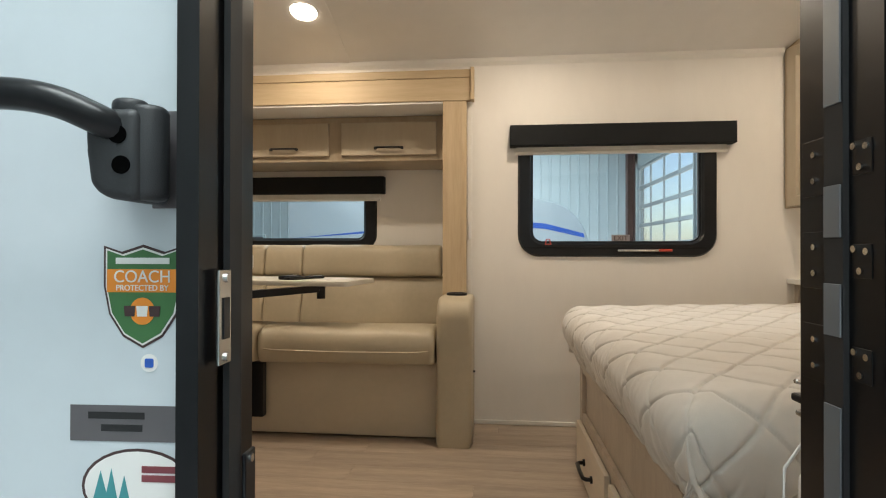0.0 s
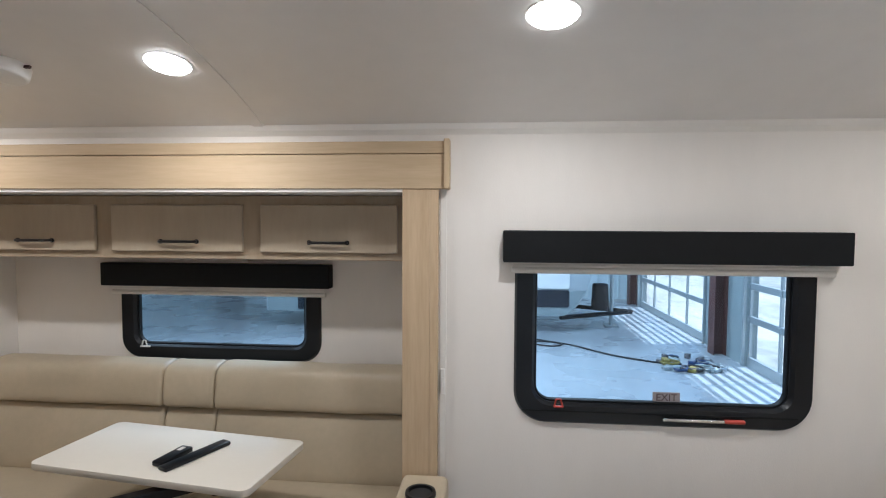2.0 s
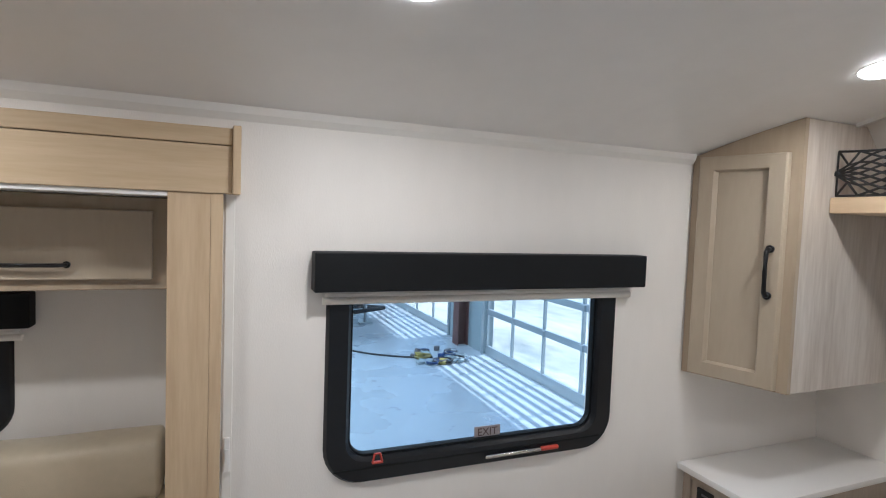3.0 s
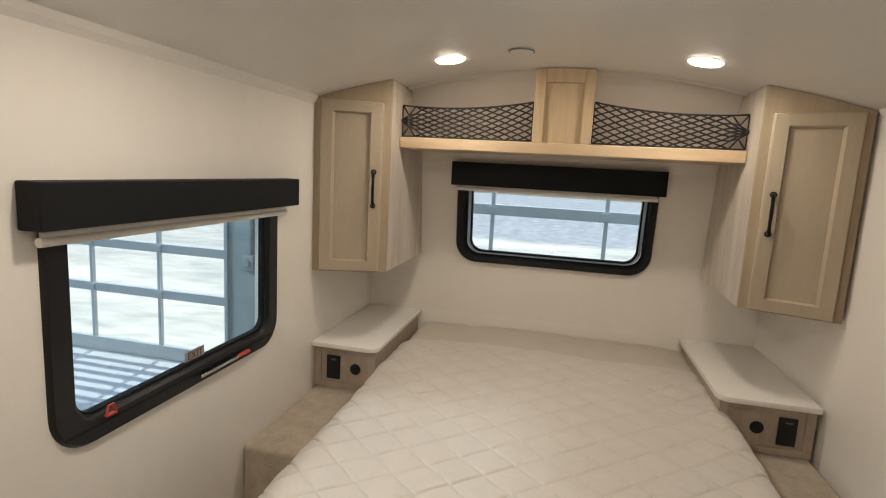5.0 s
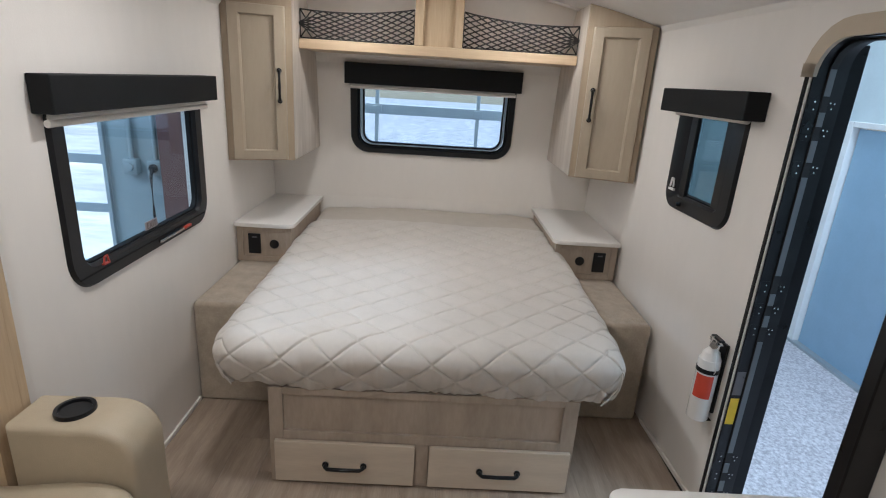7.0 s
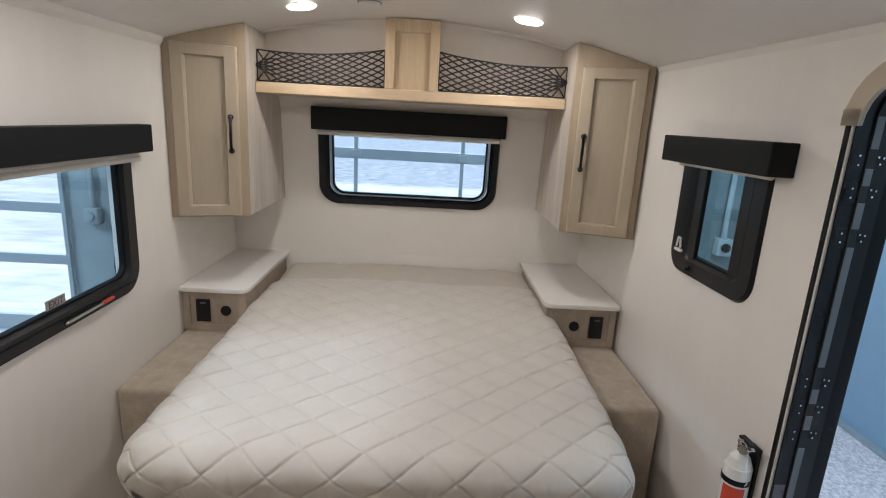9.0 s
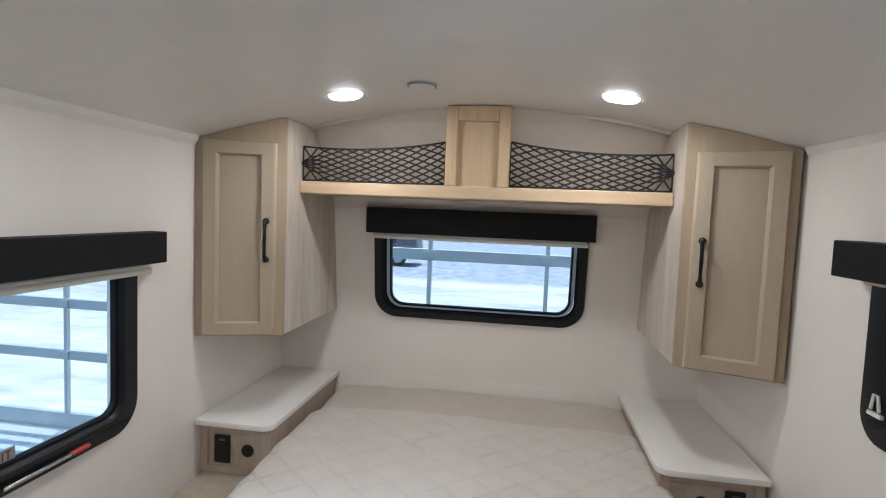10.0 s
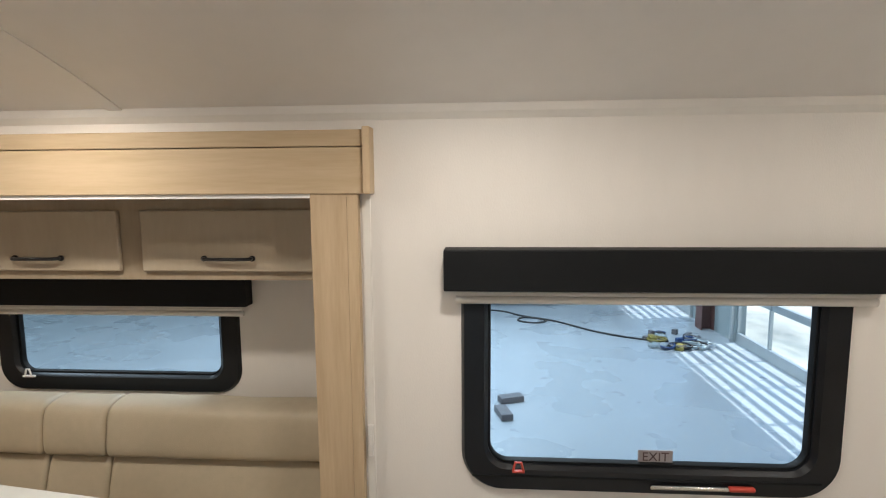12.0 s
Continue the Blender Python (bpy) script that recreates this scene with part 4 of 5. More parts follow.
setting("wall_bathroom", box((-1.30, 0.34, 0.0), (-1.26, 1.75, 2.14)), WALL, "white bathroom partition", "wall")

# ---- front bedroom: cabinets, shelf, nightstands ----
def wardrobe(y_wall, y_in):
    """A bedside wardrobe whose face runs askew, further back at its inner edge."""
    sgn = 1 if y_wall > y_in else -1
    k = 0.120 / abs(y_wall - y_in)
    skew = Matrix(((1, -sgn * k, 0, sgn * k * y_wall), (0, 1, 0, 0), (0, 0, 1, 0), (0, 0, 0, 1)))
    w = thing("bedside_wardrobe", (3.2, (y_wall + y_in) / 2, 1.148), "oak laminate bedside wardrobe with a framed door, hung on the wall", "cabinet", "bedside wardrobes")
    zs2 = [1.148, 1.3, 1.45, 1.6, 1.7, 1.78, 1.85]
    own = bmesh.new()
    lists = []
    for y, xf in ((y_wall, 2.861), (y_in, 2.861 + 0.120)):
        top = ceil_z(y) - 0.003
        p = [(xf, 1.148)] + [(front_x(z) - 0.002, z) for z in zs2] + [(front_x(top) - 0.002, top), (xf, top)]
        lists.append([own.verts.new((x, y, z)) for x, z in p])
    n = len(lists[0])
    own.faces.new(lists[0])
    own.faces.new(lists[1][::-1])
    for i in range(n):
        j = (i + 1) % n
        own.faces.new((lists[0][j], lists[0][i], lists[1][i], lists[1][j]))
    part("body", own, GREYW, w, "washed grey-beige side panels")
    a, b = sorted((y_wall, y_in))
    own = bmesh.new()
    c = 14
    t0 = [own.verts.new((2.843, a + (b - a) * i / c, 1.146)) for i in range(c + 1)]
    t1 = [own.verts.new((2.843, a + (b - a) * i / c, ceil_z(a + (b - a) * i / c) - 0.002)) for i in range(c + 1)]
    s0 = [own.verts.new((2.8598, v.co.y, v.co.z)) for v in t0]
    s1 = [own.verts.new((2.8598, v.co.y, v.co.z)) for v in t1]
    for i in range(c):
        own.faces.new((t0[i], t0[i + 1], t1[i + 1], t1[i]))
        own.faces.new((s0[i], s0[i + 1], s1[i + 1], s1[i]))
        own.faces.new((t1[i], t1[i + 1], s1[i + 1], s1[i]))
        own.faces.new((t0[i], t0[i + 1], s0[i + 1], s0[i]))
    for i in (0, c):
        own.faces.new((t0[i], t1[i], s1[i], s0[i]))
    part("face_frame", own, OAKC, w, "oak face frame", m=skew)
    d0, d1 = sorted((y_wall - sgn * 0.034, y_in + sgn * 0.030))
    dr = part("door", box((2.8365, d0 + 0.045, 1.20), (2.8412, d1 - 0.045, 1.905)), DOORW, w, "framed cabinet door", m=skew)
    loops = [[(d0 + e, 1.152 + e), (d1 - e, 1.152 + e), (d1 - e, 1.952 - e), (d0 + e, 1.952 - e)] for e in (0, 0, 0.004, 0.049, 0.056, 0.056)]
    own = bmesh.new()
    rows = [[own.verts.new((x, *q)) for q in lp] for x, lp in zip((2.8415, 2.825, 2.821, 2.821, 2.832, 2.8415), loops)]
    for ra, rb in zip(rows, rows[1:] + rows[:1]):
        for q in range(4):
            own.faces.new((ra[q], ra[(q + 1) % 4], rb[(q + 1) % 4], rb[q]))
    part("door_frame", own, DOORW, dr, m=skew)
    hy = y_in + sgn * 0.060
    hx = 2.821 + k * abs(y_wall - hy)
    pull("handle", (hx, hy, 1.472), (hx, hy, 1.630), (-0.030, -sgn * 0.008, 0), dr, 0.0078)
    return w


wardrobe(AY - 0.002, 2.298)
wardrobe(0.378, 0.716)

sf = thing("overhead_shelf", (3.3, 1.5, 1.755), "oak overhead shelf with a panelled centre post", "shelf")
own = prism([(3.105, 1.757), (front_x(1.757) - 0.002, 1.757), (front_x(1.81) - 0.002, 1.810), (3.105, 1.810)], "y", 0.719, 2.296, 0.003)
part("shelf_board", own, mat("oak_laminate_cross", (0.60, 0.46, 0.30), 0.42, col2=(0.50, 0.37, 0.235), scale=5, stretch=(6, 0.5, 6), bump=0.15, bscale=60, fine=22), sf)
for y0, y1 in ((1.377, 1.425), (1.600, 1.648)):
    part("post_stile", box((3.107, y0, 1.811), (3.135, y1, 2.146), 0.002), OAKZ, sf)
part("post_rail", box((3.109, 1.426, 2.085), (3.135, 1.599, 2.148), 0.002), OAKZ, sf)
part("post_panel", box((3.126, 1.420, 1.811), (3.134, 1.605, 2.10)), OAKZ, sf)
for y0 in (1.379, 1.632):
    part("post_side", prism([(3.136, 1.811), (front_x(1.83) - 0.01, 1.811), (front_x(2.0) - 0.01, 2.0), (3.22, 2.11), (3.136, 2.14)], "y", y0, y0 + 0.014), OAKZ, sf)
NETM = mat("black_elastic_cord", (0.012, 0.012, 0.012), 0.7)


def cargo_net(ya, yb, za, zb, outer):
    """A diamond mesh of cord from ya (top at za) to yb (top at zb), slack between."""
    w = thing("cargo_net", (3.125, (ya + yb) / 2, 1.812), "black elastic cargo net stretched over the shelf", "net", "cargo nets")
    nu, nv = 10, 6

    def at(u, v):
        top = za + (zb - za) * u - 0.020 * math.sin(math.pi * u) ** 0.8
        # the outer end is gathered to a knot half way up
        far = 1 - u if outer else u
        g = min(1.0, 0.15 + far / 0.16) if 0 < v < 1 else 1.0
        z = 1.816 + (top - 1.816) * (0.5 + (v - 0.5) * g)
        return Vector((3.128 + 0.012 * math.sin(math.pi * u), ya + (yb - ya) * u, z))

    own = bmesh.new()
    for s in (1, -1):
        for k in range(-nv, nu + nv + 1):
            pts = []
            for j in range(nv * 2 + 1):
                u = (k + s * j / 2) / nu
                if -1e-6 <= u <= 1 + 1e-6:
                    pts.append(at(min(1, max(0, u)), j / (2 * nv)))
            if len(pts) > 1:
                tube(pts, 0.0039, 5, own)
    part("mesh_cord", own, NETM, w, smooth=True)
    own = bmesh.new()
    for v in (0, 1):
        tube([at(i / 16, v) for i in range(17)], 0.0042, 6, own)
    for u in (0, 1):
        tube([at(u, i / 6) for i in range(7)], 0.0030, 6, own)
    part("border_cord", own, NETM, w, smooth=True)
    p = at(float(outer), 0.5)
    part("knot", cyl(p - Vector((0.006, 0, 0)), p + Vector((0.008, 0, 0)), 0.010, 10, bevel=0.003), NETM, w, smooth="edge")
    return w


cargo_net(2.292, 1.652, 1.965, 1.996, 0)
cargo_net(1.373, 0.722, 2.002, 1.965, 1)


def nightstand(y_wall, y_in, sgn):
    w = thing("nightstand", (3.27, (y_wall + y_in) / 2, 0.546), "greige laminate nightstand with a white top and outlets", "nightstand", "nightstands")
    y_b = y_in + sgn * 0.02
    a, b = sorted((y_wall, y_b))
    own = bmesh.new()
    box((2.900, a, 0.546), (front_x(0.6) - 0.004, b, 0.762), 0.002, bm=own)
    part("body", own, PANELW, w)
    for lo, hi in (((2.888, a, 0.546), (2.8995, a + 0.035, 0.757)), ((2.888, b - 0.035, 0.546), (2.8995, b, 0.757)), ((2.889, a + 0.035, 0.546), (2.8995, b - 0.035, 0.577)), ((2.889, a + 0.035, 0.730), (2.8995, b - 0.035, 0.757))):
        part("front_frame", box(lo, hi, 0.0015), PANELW, w)
    oy, ry = (y_wall - sgn * 0.100, y_wall - sgn * 0.215)
    ot = part("outlet", box((2.889, oy - 0.036, 0.592), (2.8995, oy + 0.036, 0.714), 0.004), BLACK, w, "black double outlet", smooth="edge")
    part("outlet_mark", box((2.8878, oy - 0.016, 0.690), (2.8892, oy + 0.012, 0.698)), GREYS, ot)
    part("socket", cyl((2.8995, ry, 0.655), (2.890, ry, 0.655), 0.027, 24, bevel=0.003), BLACK, w, "round black socket", smooth="edge")
    r, xf, xb = 0.05, 2.850, front_x(0.79) - 0.002
    arc = [(xf + r - r * math.cos(radians(q)), y_in + sgn * (r - r * math.sin(radians(q)))) for q in range(0, 91, 15)]
    poly = [(xb, y_in), (xb, y_wall), (xf, y_wall)] + arc
    part("top", prism(poly, "z", 0.764, 0.788, 0.003), COUNTER, w, "white laminate top", smooth="edge")
    return w


nightstand(AY - 0.002, 2.288, 1)
nightstand(0.385, 0.775, -1)
for y0, y1 in ((2.105, AY - 0.003), (0.378, 0.850)):
    solid("carpeted_box", box((2.27, y0, 0.0), (3.665, y1, 0.544), 0.022, 4), CARPET, "beige carpeted storage box against the wall", "storage box", "carpeted boxes", smooth="edge")

# ---- bed ----
bed = thing("bed_base", (2.7, 1.48, 0), "washed laminate bed base with two drawers at the foot", "bed base")
part("carcass", box((1.752, 0.862, 0.0), (3.66, 2.095, 0.44), 0.002), PANELW, bed)
for lo, hi in (((1.735, 0.856, 0.0), (1.751, 0.915, 0.445)), ((1.735, 2.045, 0.0), (1.751, 2.100, 0.445)), ((1.736, 0.915, 0.205), (1.751, 2.045, 0.245)), ((1.736, 0.915, 0.0), (1.751, 2.045, 0.012)), ((1.736, 1.45, 0.012), (1.751, 1.508, 0.205)), ((1.736, 0.915, 0.415), (1.751, 2.045, 0.445))):
    part("face_frame", box(lo, hi, 0.0015), PANELW, bed)
for y0, y1 in ((1.507, 2.078), (0.868, 1.448)):
    d = part("drawer_front", box((1.716, y0, 0.014), (1.7345, y1, 0.207), 0.003), DRAWW, bed, "pale drawer front")
    c = (y0 + y1) / 2
    pull("handle", (1.716, c - 0.078, 0.105), (1.716, c + 0.078, 0.105), (-0.030, 0, 0), d, 0.0078)
part("platform", box((1.80, 0.80, 0.44), (3.66, 2.18, 0.462), 0.002), PANELW, bed)
solid("mattress", box((1.80, 0.765, 0.463), (3.655, 2.235, 0.60), 0.05, 4), WHITEP, "mattress hidden beneath the quilt", "mattress", smooth="edge")


def quilt():
    """A quilted cover: a sheet over the mattress, hanging over the foot and both sides, stitched in diamonds."""
    X0, X1, Y0, Y1 = 1.674, 3.655, 0.690, 2.312
    NX, NY = 520, 500
    hang, rr = 0.25, 0.085

    def wrap(s, lo, r, deep):
        """Distance s measured inwards from the hem at an edge lo: place along the axis and drop."""
        arc = r * math.pi / 2
        flat = s - deep - arc
        if flat >= 0:
            return lo + r + flat, 0.0
        if flat >= -arc:
            a = -flat / r
            return lo + r - r * math.sin(a), r * (1 - math.cos(a))
        return lo, r + (-flat - arc)

    deep = hang - rr * math.pi / 2 + 0.02
    arc = rr * math.pi / 2
    su_max = deep + arc + (X1 - X0 - rr)
    sv_half = deep + arc + ((Y1 - Y0) / 2 - rr)
    grid = []
    for i in range(NX + 1):
        su = su_max * i / NX
        row = []
        for j in range(NY + 1):
            sv = 2 * sv_half * j / NY
            x, dx = wrap(su, X0, rr, deep)
            if sv <= sv_half:
                y, dy = wrap(sv, Y0, rr, deep)
            else:
                y, dy = wrap(2 * sv_half - sv, 0, rr, deep)
                y = Y1 - y
            drop = max(dx, dy) if min(dx, dy) < 1e-6 else (dx ** 3 + dy ** 3) ** (1 / 3)
            drop = min(drop, rr + deep)
            # round the plan of the foot corners
            cr = 0.13
            for ylo, sg in ((Y0, 1), (Y1, -1)):
                ex, ey = (X0 + cr) - x, ((ylo + sg * cr) - y) * sg
                if ex > 0 and ey > 0:
                    d = math.hypot(ex, ey)
                    if d > 1e-6:
                        lim = max(ex, ey) / d
                        x, y = X0 + cr - ex * (0.35 + 0.65 * lim), ylo + sg * (cr - ey * (0.35 + 0.65 * lim))
            top = 0.668 + 0.050 * max(0.0, (x - 1.75) / 1.9)
            # the sheet tucks in and bunches towards the hem
            edge = max(0.0, (drop - rr * 0.25) / (rr + deep - rr * 0.25))
            wx = dx * dx / (dx * dx + dy * dy) if drop > 0 else 0.0
            near_head = min(1.0, max(0.0, (3.335 + 0.02 * noise.noise(Vector((0, y * 3, 3))) - x) / 0.07))
            bunch = 0.0
            for run, wgt in ((sv, wx), (su + 7.0, 1 - wx)):
                bunch += wgt * (noise.noise(Vector((run * 13, drop * 4, 0.3))) * 0.012 + abs(noise.noise(Vector((run * 24, drop * 5, 1.7)))) * 0.021)
            inn = 0.075 * edge ** 2.2 - edge * bunch
            side = 1 if y < 1.5 else -1
            x += inn * wx
            y += side * inn * (1 - wx)
            z = top - drop
            # diamond stitching
            p = 0.112
            q1 = ((su * 0.94 + sv * 0.80) / (p * 1.36)) % 1.0
            q2 = ((su * 0.94 - sv * 0.80) / (p * 1.36)) % 1.0
            d1, d2 = min(q1, 1 - q1), min(q2, 1 - q2)
            near = min(d1, d2)
            puff = 0.60 * min(1.0, near / 0.04) ** 0.7 + 0.40 * (4 * d1 * d2) ** 0.5 - 0.30 * math.exp(-(near / 0.03) ** 2)
            puff += 0.22 * noise.noise(Vector((su * 38, sv * 38, 4.4))) * max(0.0, 1 - near / 0.22) * min(1.0, near / 0.03)
            soft = 0.010 * noise.noise(Vector((x * 2.1, y * 2.1, 5))) + 0.0035 * noise.noise(Vector((x * 11, y * 11, 2)))
            lift = 0.0106 * (puff * near_head + 0.7 * (1 - near_head)) * (1 + 0.4 * noise.noise(Vector((x * 7, y * 7, 9)))) + soft
            # the plain head end sags over the pillow edge and rucks a little
            lift += (1 - near_head) * (0.006 * noise.noise(Vector((x * 3, y * 9, 6))) - 0.020 * max(0.0, (abs(y - 1.5) - 0.45) / 0.35) ** 2)
            up = max(0.0, 1 - drop / rr)
            out = (1 - up * up) ** 0.5
            x -= lift * out * wx
            y -= side * lift * out * (1 - wx)
            z += lift * up
            hem = 0.012 * noise.noise(Vector((x * 5, y * 5, 7))) * edge + 0.022 * edge * (4 * wx * (1 - wx) if drop > 0 else 0.0) + 0.02 * edge * max(0.0, (y - 1.5) / 0.8) ** 2
            row.append((x, y, z + hem))
        grid.append(row)
    cut = next(k for k in range(NX) if grid[k][NY // 2][0] > 3.335)
    sheets = []
    for rows in (grid[:cut + 1], grid[cut:]):
        own = bmesh.new()
        vs = [[own.verts.new(q) for q in row] for row in rows]
        for ra, rb in zip(vs, vs[1:]):
            for k in range(NY):
                own.faces.new((ra[k], rb[k], rb[k + 1], ra[k + 1]))
        sheets.append(own)
    return sheets


PLAINQ = mat("plain_cotton_border", (0.53, 0.475, 0.405), 0.9, var=0.03, scale=8, bump=0.3, bscale=700, sheen=0.2)
bs = thing("quilt", (2.65, 1.5, 0.42), "off-white diamond-quilted bedspread draped over the mattress", "bedspread")
stitched, plain = quilt()
part("quilted_panel", stitched, QUILT, bs, "off-white diamond-stitched panel", smooth=True)
part("plain_border", plain, PLAINQ, bs, "plain beige head border", smooth=True)

# ---- fire extinguisher, beside the doorway ----
EX = WD @ pose(1.742 - WDX, 0.055, -0.065)
fe = thing("fire_extinguisher", EX @ Vector((0, 0, 0.47)), "white fire extinguisher in a black wall bracket", "extinguisher")
own = cyl((0, 0, 0.47), (0, 0, 0.74), 0.041, 32, bevel=0.006)
cyl((0, 0, 0.738), (0, 0, 0.765), 0.039, 32, r2=0.030, bm=own)
cyl((0, 0, 0.764), (0, 0, 0.785), 0.030, 32, r2=0.014, bm=own)
part("cylinder", own, WHITEPAINT, fe, "white enamelled cylinder", smooth="edge", m=EX)
own = bmesh.new()
for a0, nm, material, z0, z1, rr_ in ((195, "red_panel", REDH, 0.575, 0.675, 0.0415),):
    pts = [(rr_ * math.cos(radians(a0 + 95 * i / 10 - 40)), rr_ * math.sin(radians(a0 + 95 * i / 10 - 40))) for i in range(11)]
    lo = [own.verts.new((*p, z0)) for p in pts]
    hi = [own.verts.new((*p, z1)) for p in pts]
    for i in range(10):
        own.faces.new((lo[i], lo[i + 1], hi[i + 1], hi[i]))
lb = part("red_label", own, REDH, fe, "red instruction label", smooth=True, m=EX @ pose(0, 0, 0, 0, 0, -60))
part("strap", cyl((0, 0, 0.682), (0, 0, 0.700), 0.0428, 32), BLACK, fe, "black strap", smooth="edge", m=EX)
part("valve_neck", cyl((0, 0, 0.785), (0, 0, 0.815), 0.013, 16), CHROME, fe, smooth="edge", m=EX)
part("gauge", cyl((-0.012, 0.008, 0.805), (-0.030, 0.016, 0.806), 0.015, 18), CHROME, fe, "steel gauge", smooth="edge", m=EX)
part("lever", box((-0.012, -0.011, 0.825), (0.050, 0.011, 0.834), 0.003), BLACK, fe, "black upper lever", m=EX @ pose(0, 0, 0, 0, 0, 180))
part("carry_handle", prism([(0.01, 0.807), (0.045, 0.809), (0.045, 0.815), (0.01, 0.818)], "y", -0.011, 0.011, 0.002), CHROME, fe, "steel handle", m=EX @ pose(0, 0, 0, 0, 0, 180))
part("pin", tube([(-0.005, 0.02, 0.82), (-0.02, 0.03, 0.838), (-0.035, 0.026, 0.842)], 0.003, 6), CHROME, fe, smooth=True, m=EX)
part("pin_cord", tube([(-0.03, 0.0, 0.80), (-0.055, 0.012, 0.75), (-0.06, 0.006, 0.71), (-0.045, 0.0, 0.69)], 0.0018, 6), WHITEP, fe, "white cord", smooth=True, m=EX)
part("bracket", box((-0.022, -0.053, 0.50), (0.022, -0.041, 0.80), 0.002), BLACK, fe, "black wall bracket", m=EX)
part("bracket_foot", box((-0.022, -0.05, 0.464), (0.022, 0.02, 0.4695), 0.002), BLACK, fe, m=EX)
nl = thing("notice_labels", WD @ Vector((DR + 0.02, 0.007, 0.40)), "grey and yellow notice labels on the black door jamb", "label")
part("grey_notice", box((DR - 0.0062, -0.044, 0.56), (DR - 0.0052, -0.010, 0.66)), GREYS, nl, "grey notice", m=WD)
part("yellow_notice", box((DR - 0.0062, -0.044, 0.43), (DR - 0.0052, -0.010, 0.545)), YELLOW, nl, "yellow notice", m=WD)

# ---- ceiling fittings ----
dl = thing("downlight", (0.449, 2.237, ceil_z(2.237)), "flush round LED downlight, switched on", "downlight", "ceiling downlights")
part("rim", cyl((0.449, 2.237, ceil_z(2.237) - 0.002), (0.449, 2.237, ceil_z(2.237) + 0.004), 0.068, 40), WHITEP, dl, smooth="edge")
part("diffuser", cyl((0.449, 2.237, ceil_z(2.237) - 0.009), (0.449, 2.237, ceil_z(2.237) - 0.0015), 0.056, 40, r2=0.064), LEDON, dl, "glowing diffuser", smooth="edge")


def slope_at(y):
    return math.degrees(math.atan2(ceil_z(y + 0.02) - ceil_z(y - 0.02), 0.04))


SPOTS = ((0.449, 2.237, 5.6), (-0.616, 2.237, 5.6), (1.547, 2.045, 5.1), (2.812, 1.992, 3.0), (2.810, 0.991, 3.0))
dl.rotation_euler = (radians(slope_at(2.237)), 0, 0)
for sx, sy, _ in SPOTS[1:]:
    copy_thing(dl, pose(sx, sy, ceil_z(sy), slope_at(sy)))
for sx, sy, watts in SPOTS:
    lamp("downlight_lamp", "AREA", Matrix.Translation((sx, sy, ceil_z(sy))) @ pose(0, 0, 0, slope_at(sy)) @ Matrix.Translation((0, 0, -0.012)), watts, LED, disk=0.10)
dt = thing("smoke_detector", (-0.058, 2.222, ceil_z(2.222)), "round white smoke detector on the ceiling", "smoke detector")
own = cyl((0, 0, -0.040), (0, 0, 0.004), 0.064, 36, r2=0.068, bevel=0.008)
part("case", own, mat("bright_white_plastic", (0.90, 0.89, 0.87), 0.35, var=0.01), dt, smooth="edge", m=pose(-0.058, 2.222, ceil_z(2.222), slope_at(2.222)))
part("tab", box((0.062, -0.004, -0.014), (0.085, 0.004, -0.006)), TEXTD, dt, m=pose(-0.058, 2.222, ceil_z(2.222), slope_at(2.222)))
sd = thing("ceiling_sensor", (2.755, 1.688, ceil_z(1.688)), "small flat white ceiling sensor with a grey edge", "sensor")
part("case", cyl((2.755, 1.688, ceil_z(1.688) - 0.012), (2.755, 1.688, ceil_z(1.688) + 0.003), 0.046, 28, r2=0.05, bevel=0.004), WHITEP, sd, smooth="edge")
part("lip", cyl((2.755, 1.688, ceil_z(1.688) - 0.008), (2.755, 1.688, ceil_z(1.688) - 0.004), 0.053, 28), PIER, sd, "grey edge")
ac = thing("air_conditioner", (0.71, 1.33, 2.03), "white ceiling air conditioner with louvred vents", "air conditioner")
own = bmesh.new()
pl = rrect(0.41, 1.02, 0.99, 1.69, 0.09, 8)
pl2 = rrect(0.44, 1.055, 0.96, 1.655, 0.075, 8)
v0 = [own.verts.new((u, v, ceil_z(v) + 0.004)) for u, v in pl]
v1 = [own.verts.new((u, v, 2.085)) for u, v in pl]
v2 = [own.verts.new((u, v, 2.052)) for u, v in pl2]
for a, b in ((v0, v1), (v1, v2)):
    for i in range(len(pl)):
        j = (i + 1) % len(pl)
        own.faces.new((a[i], a[j], b[j], b[i]))
own.faces.new(v2[::-1])
part("case", own, WHITEP, ac, smooth="edge")
part("front_slot", prism(rrect(0.50, 1.575, 0.845, 1.628, 0.024), "z", 2.0495, 2.0535, 0.001), WLAM, ac, "long recessed front slot", smooth="edge")
for i in range(7):
    part("side_vent", box((0.955 - i * 0.010, 1.52, 2.047), (0.961 - i * 0.010, 1.60, 2.0535), 0.001), WLAM, ac)
for i in range(10):
    part("louvre", box((0.58 + i * 0.024, 1.36, 2.046), (0.592 + i * 0.024, 1.45, 2.0535), 0.001), PIER, ac)
part("badge", box((0.452, 1.438, 2.0495), (0.480, 1.458, 2.0525)), BLACK, ac, "small dark badge")

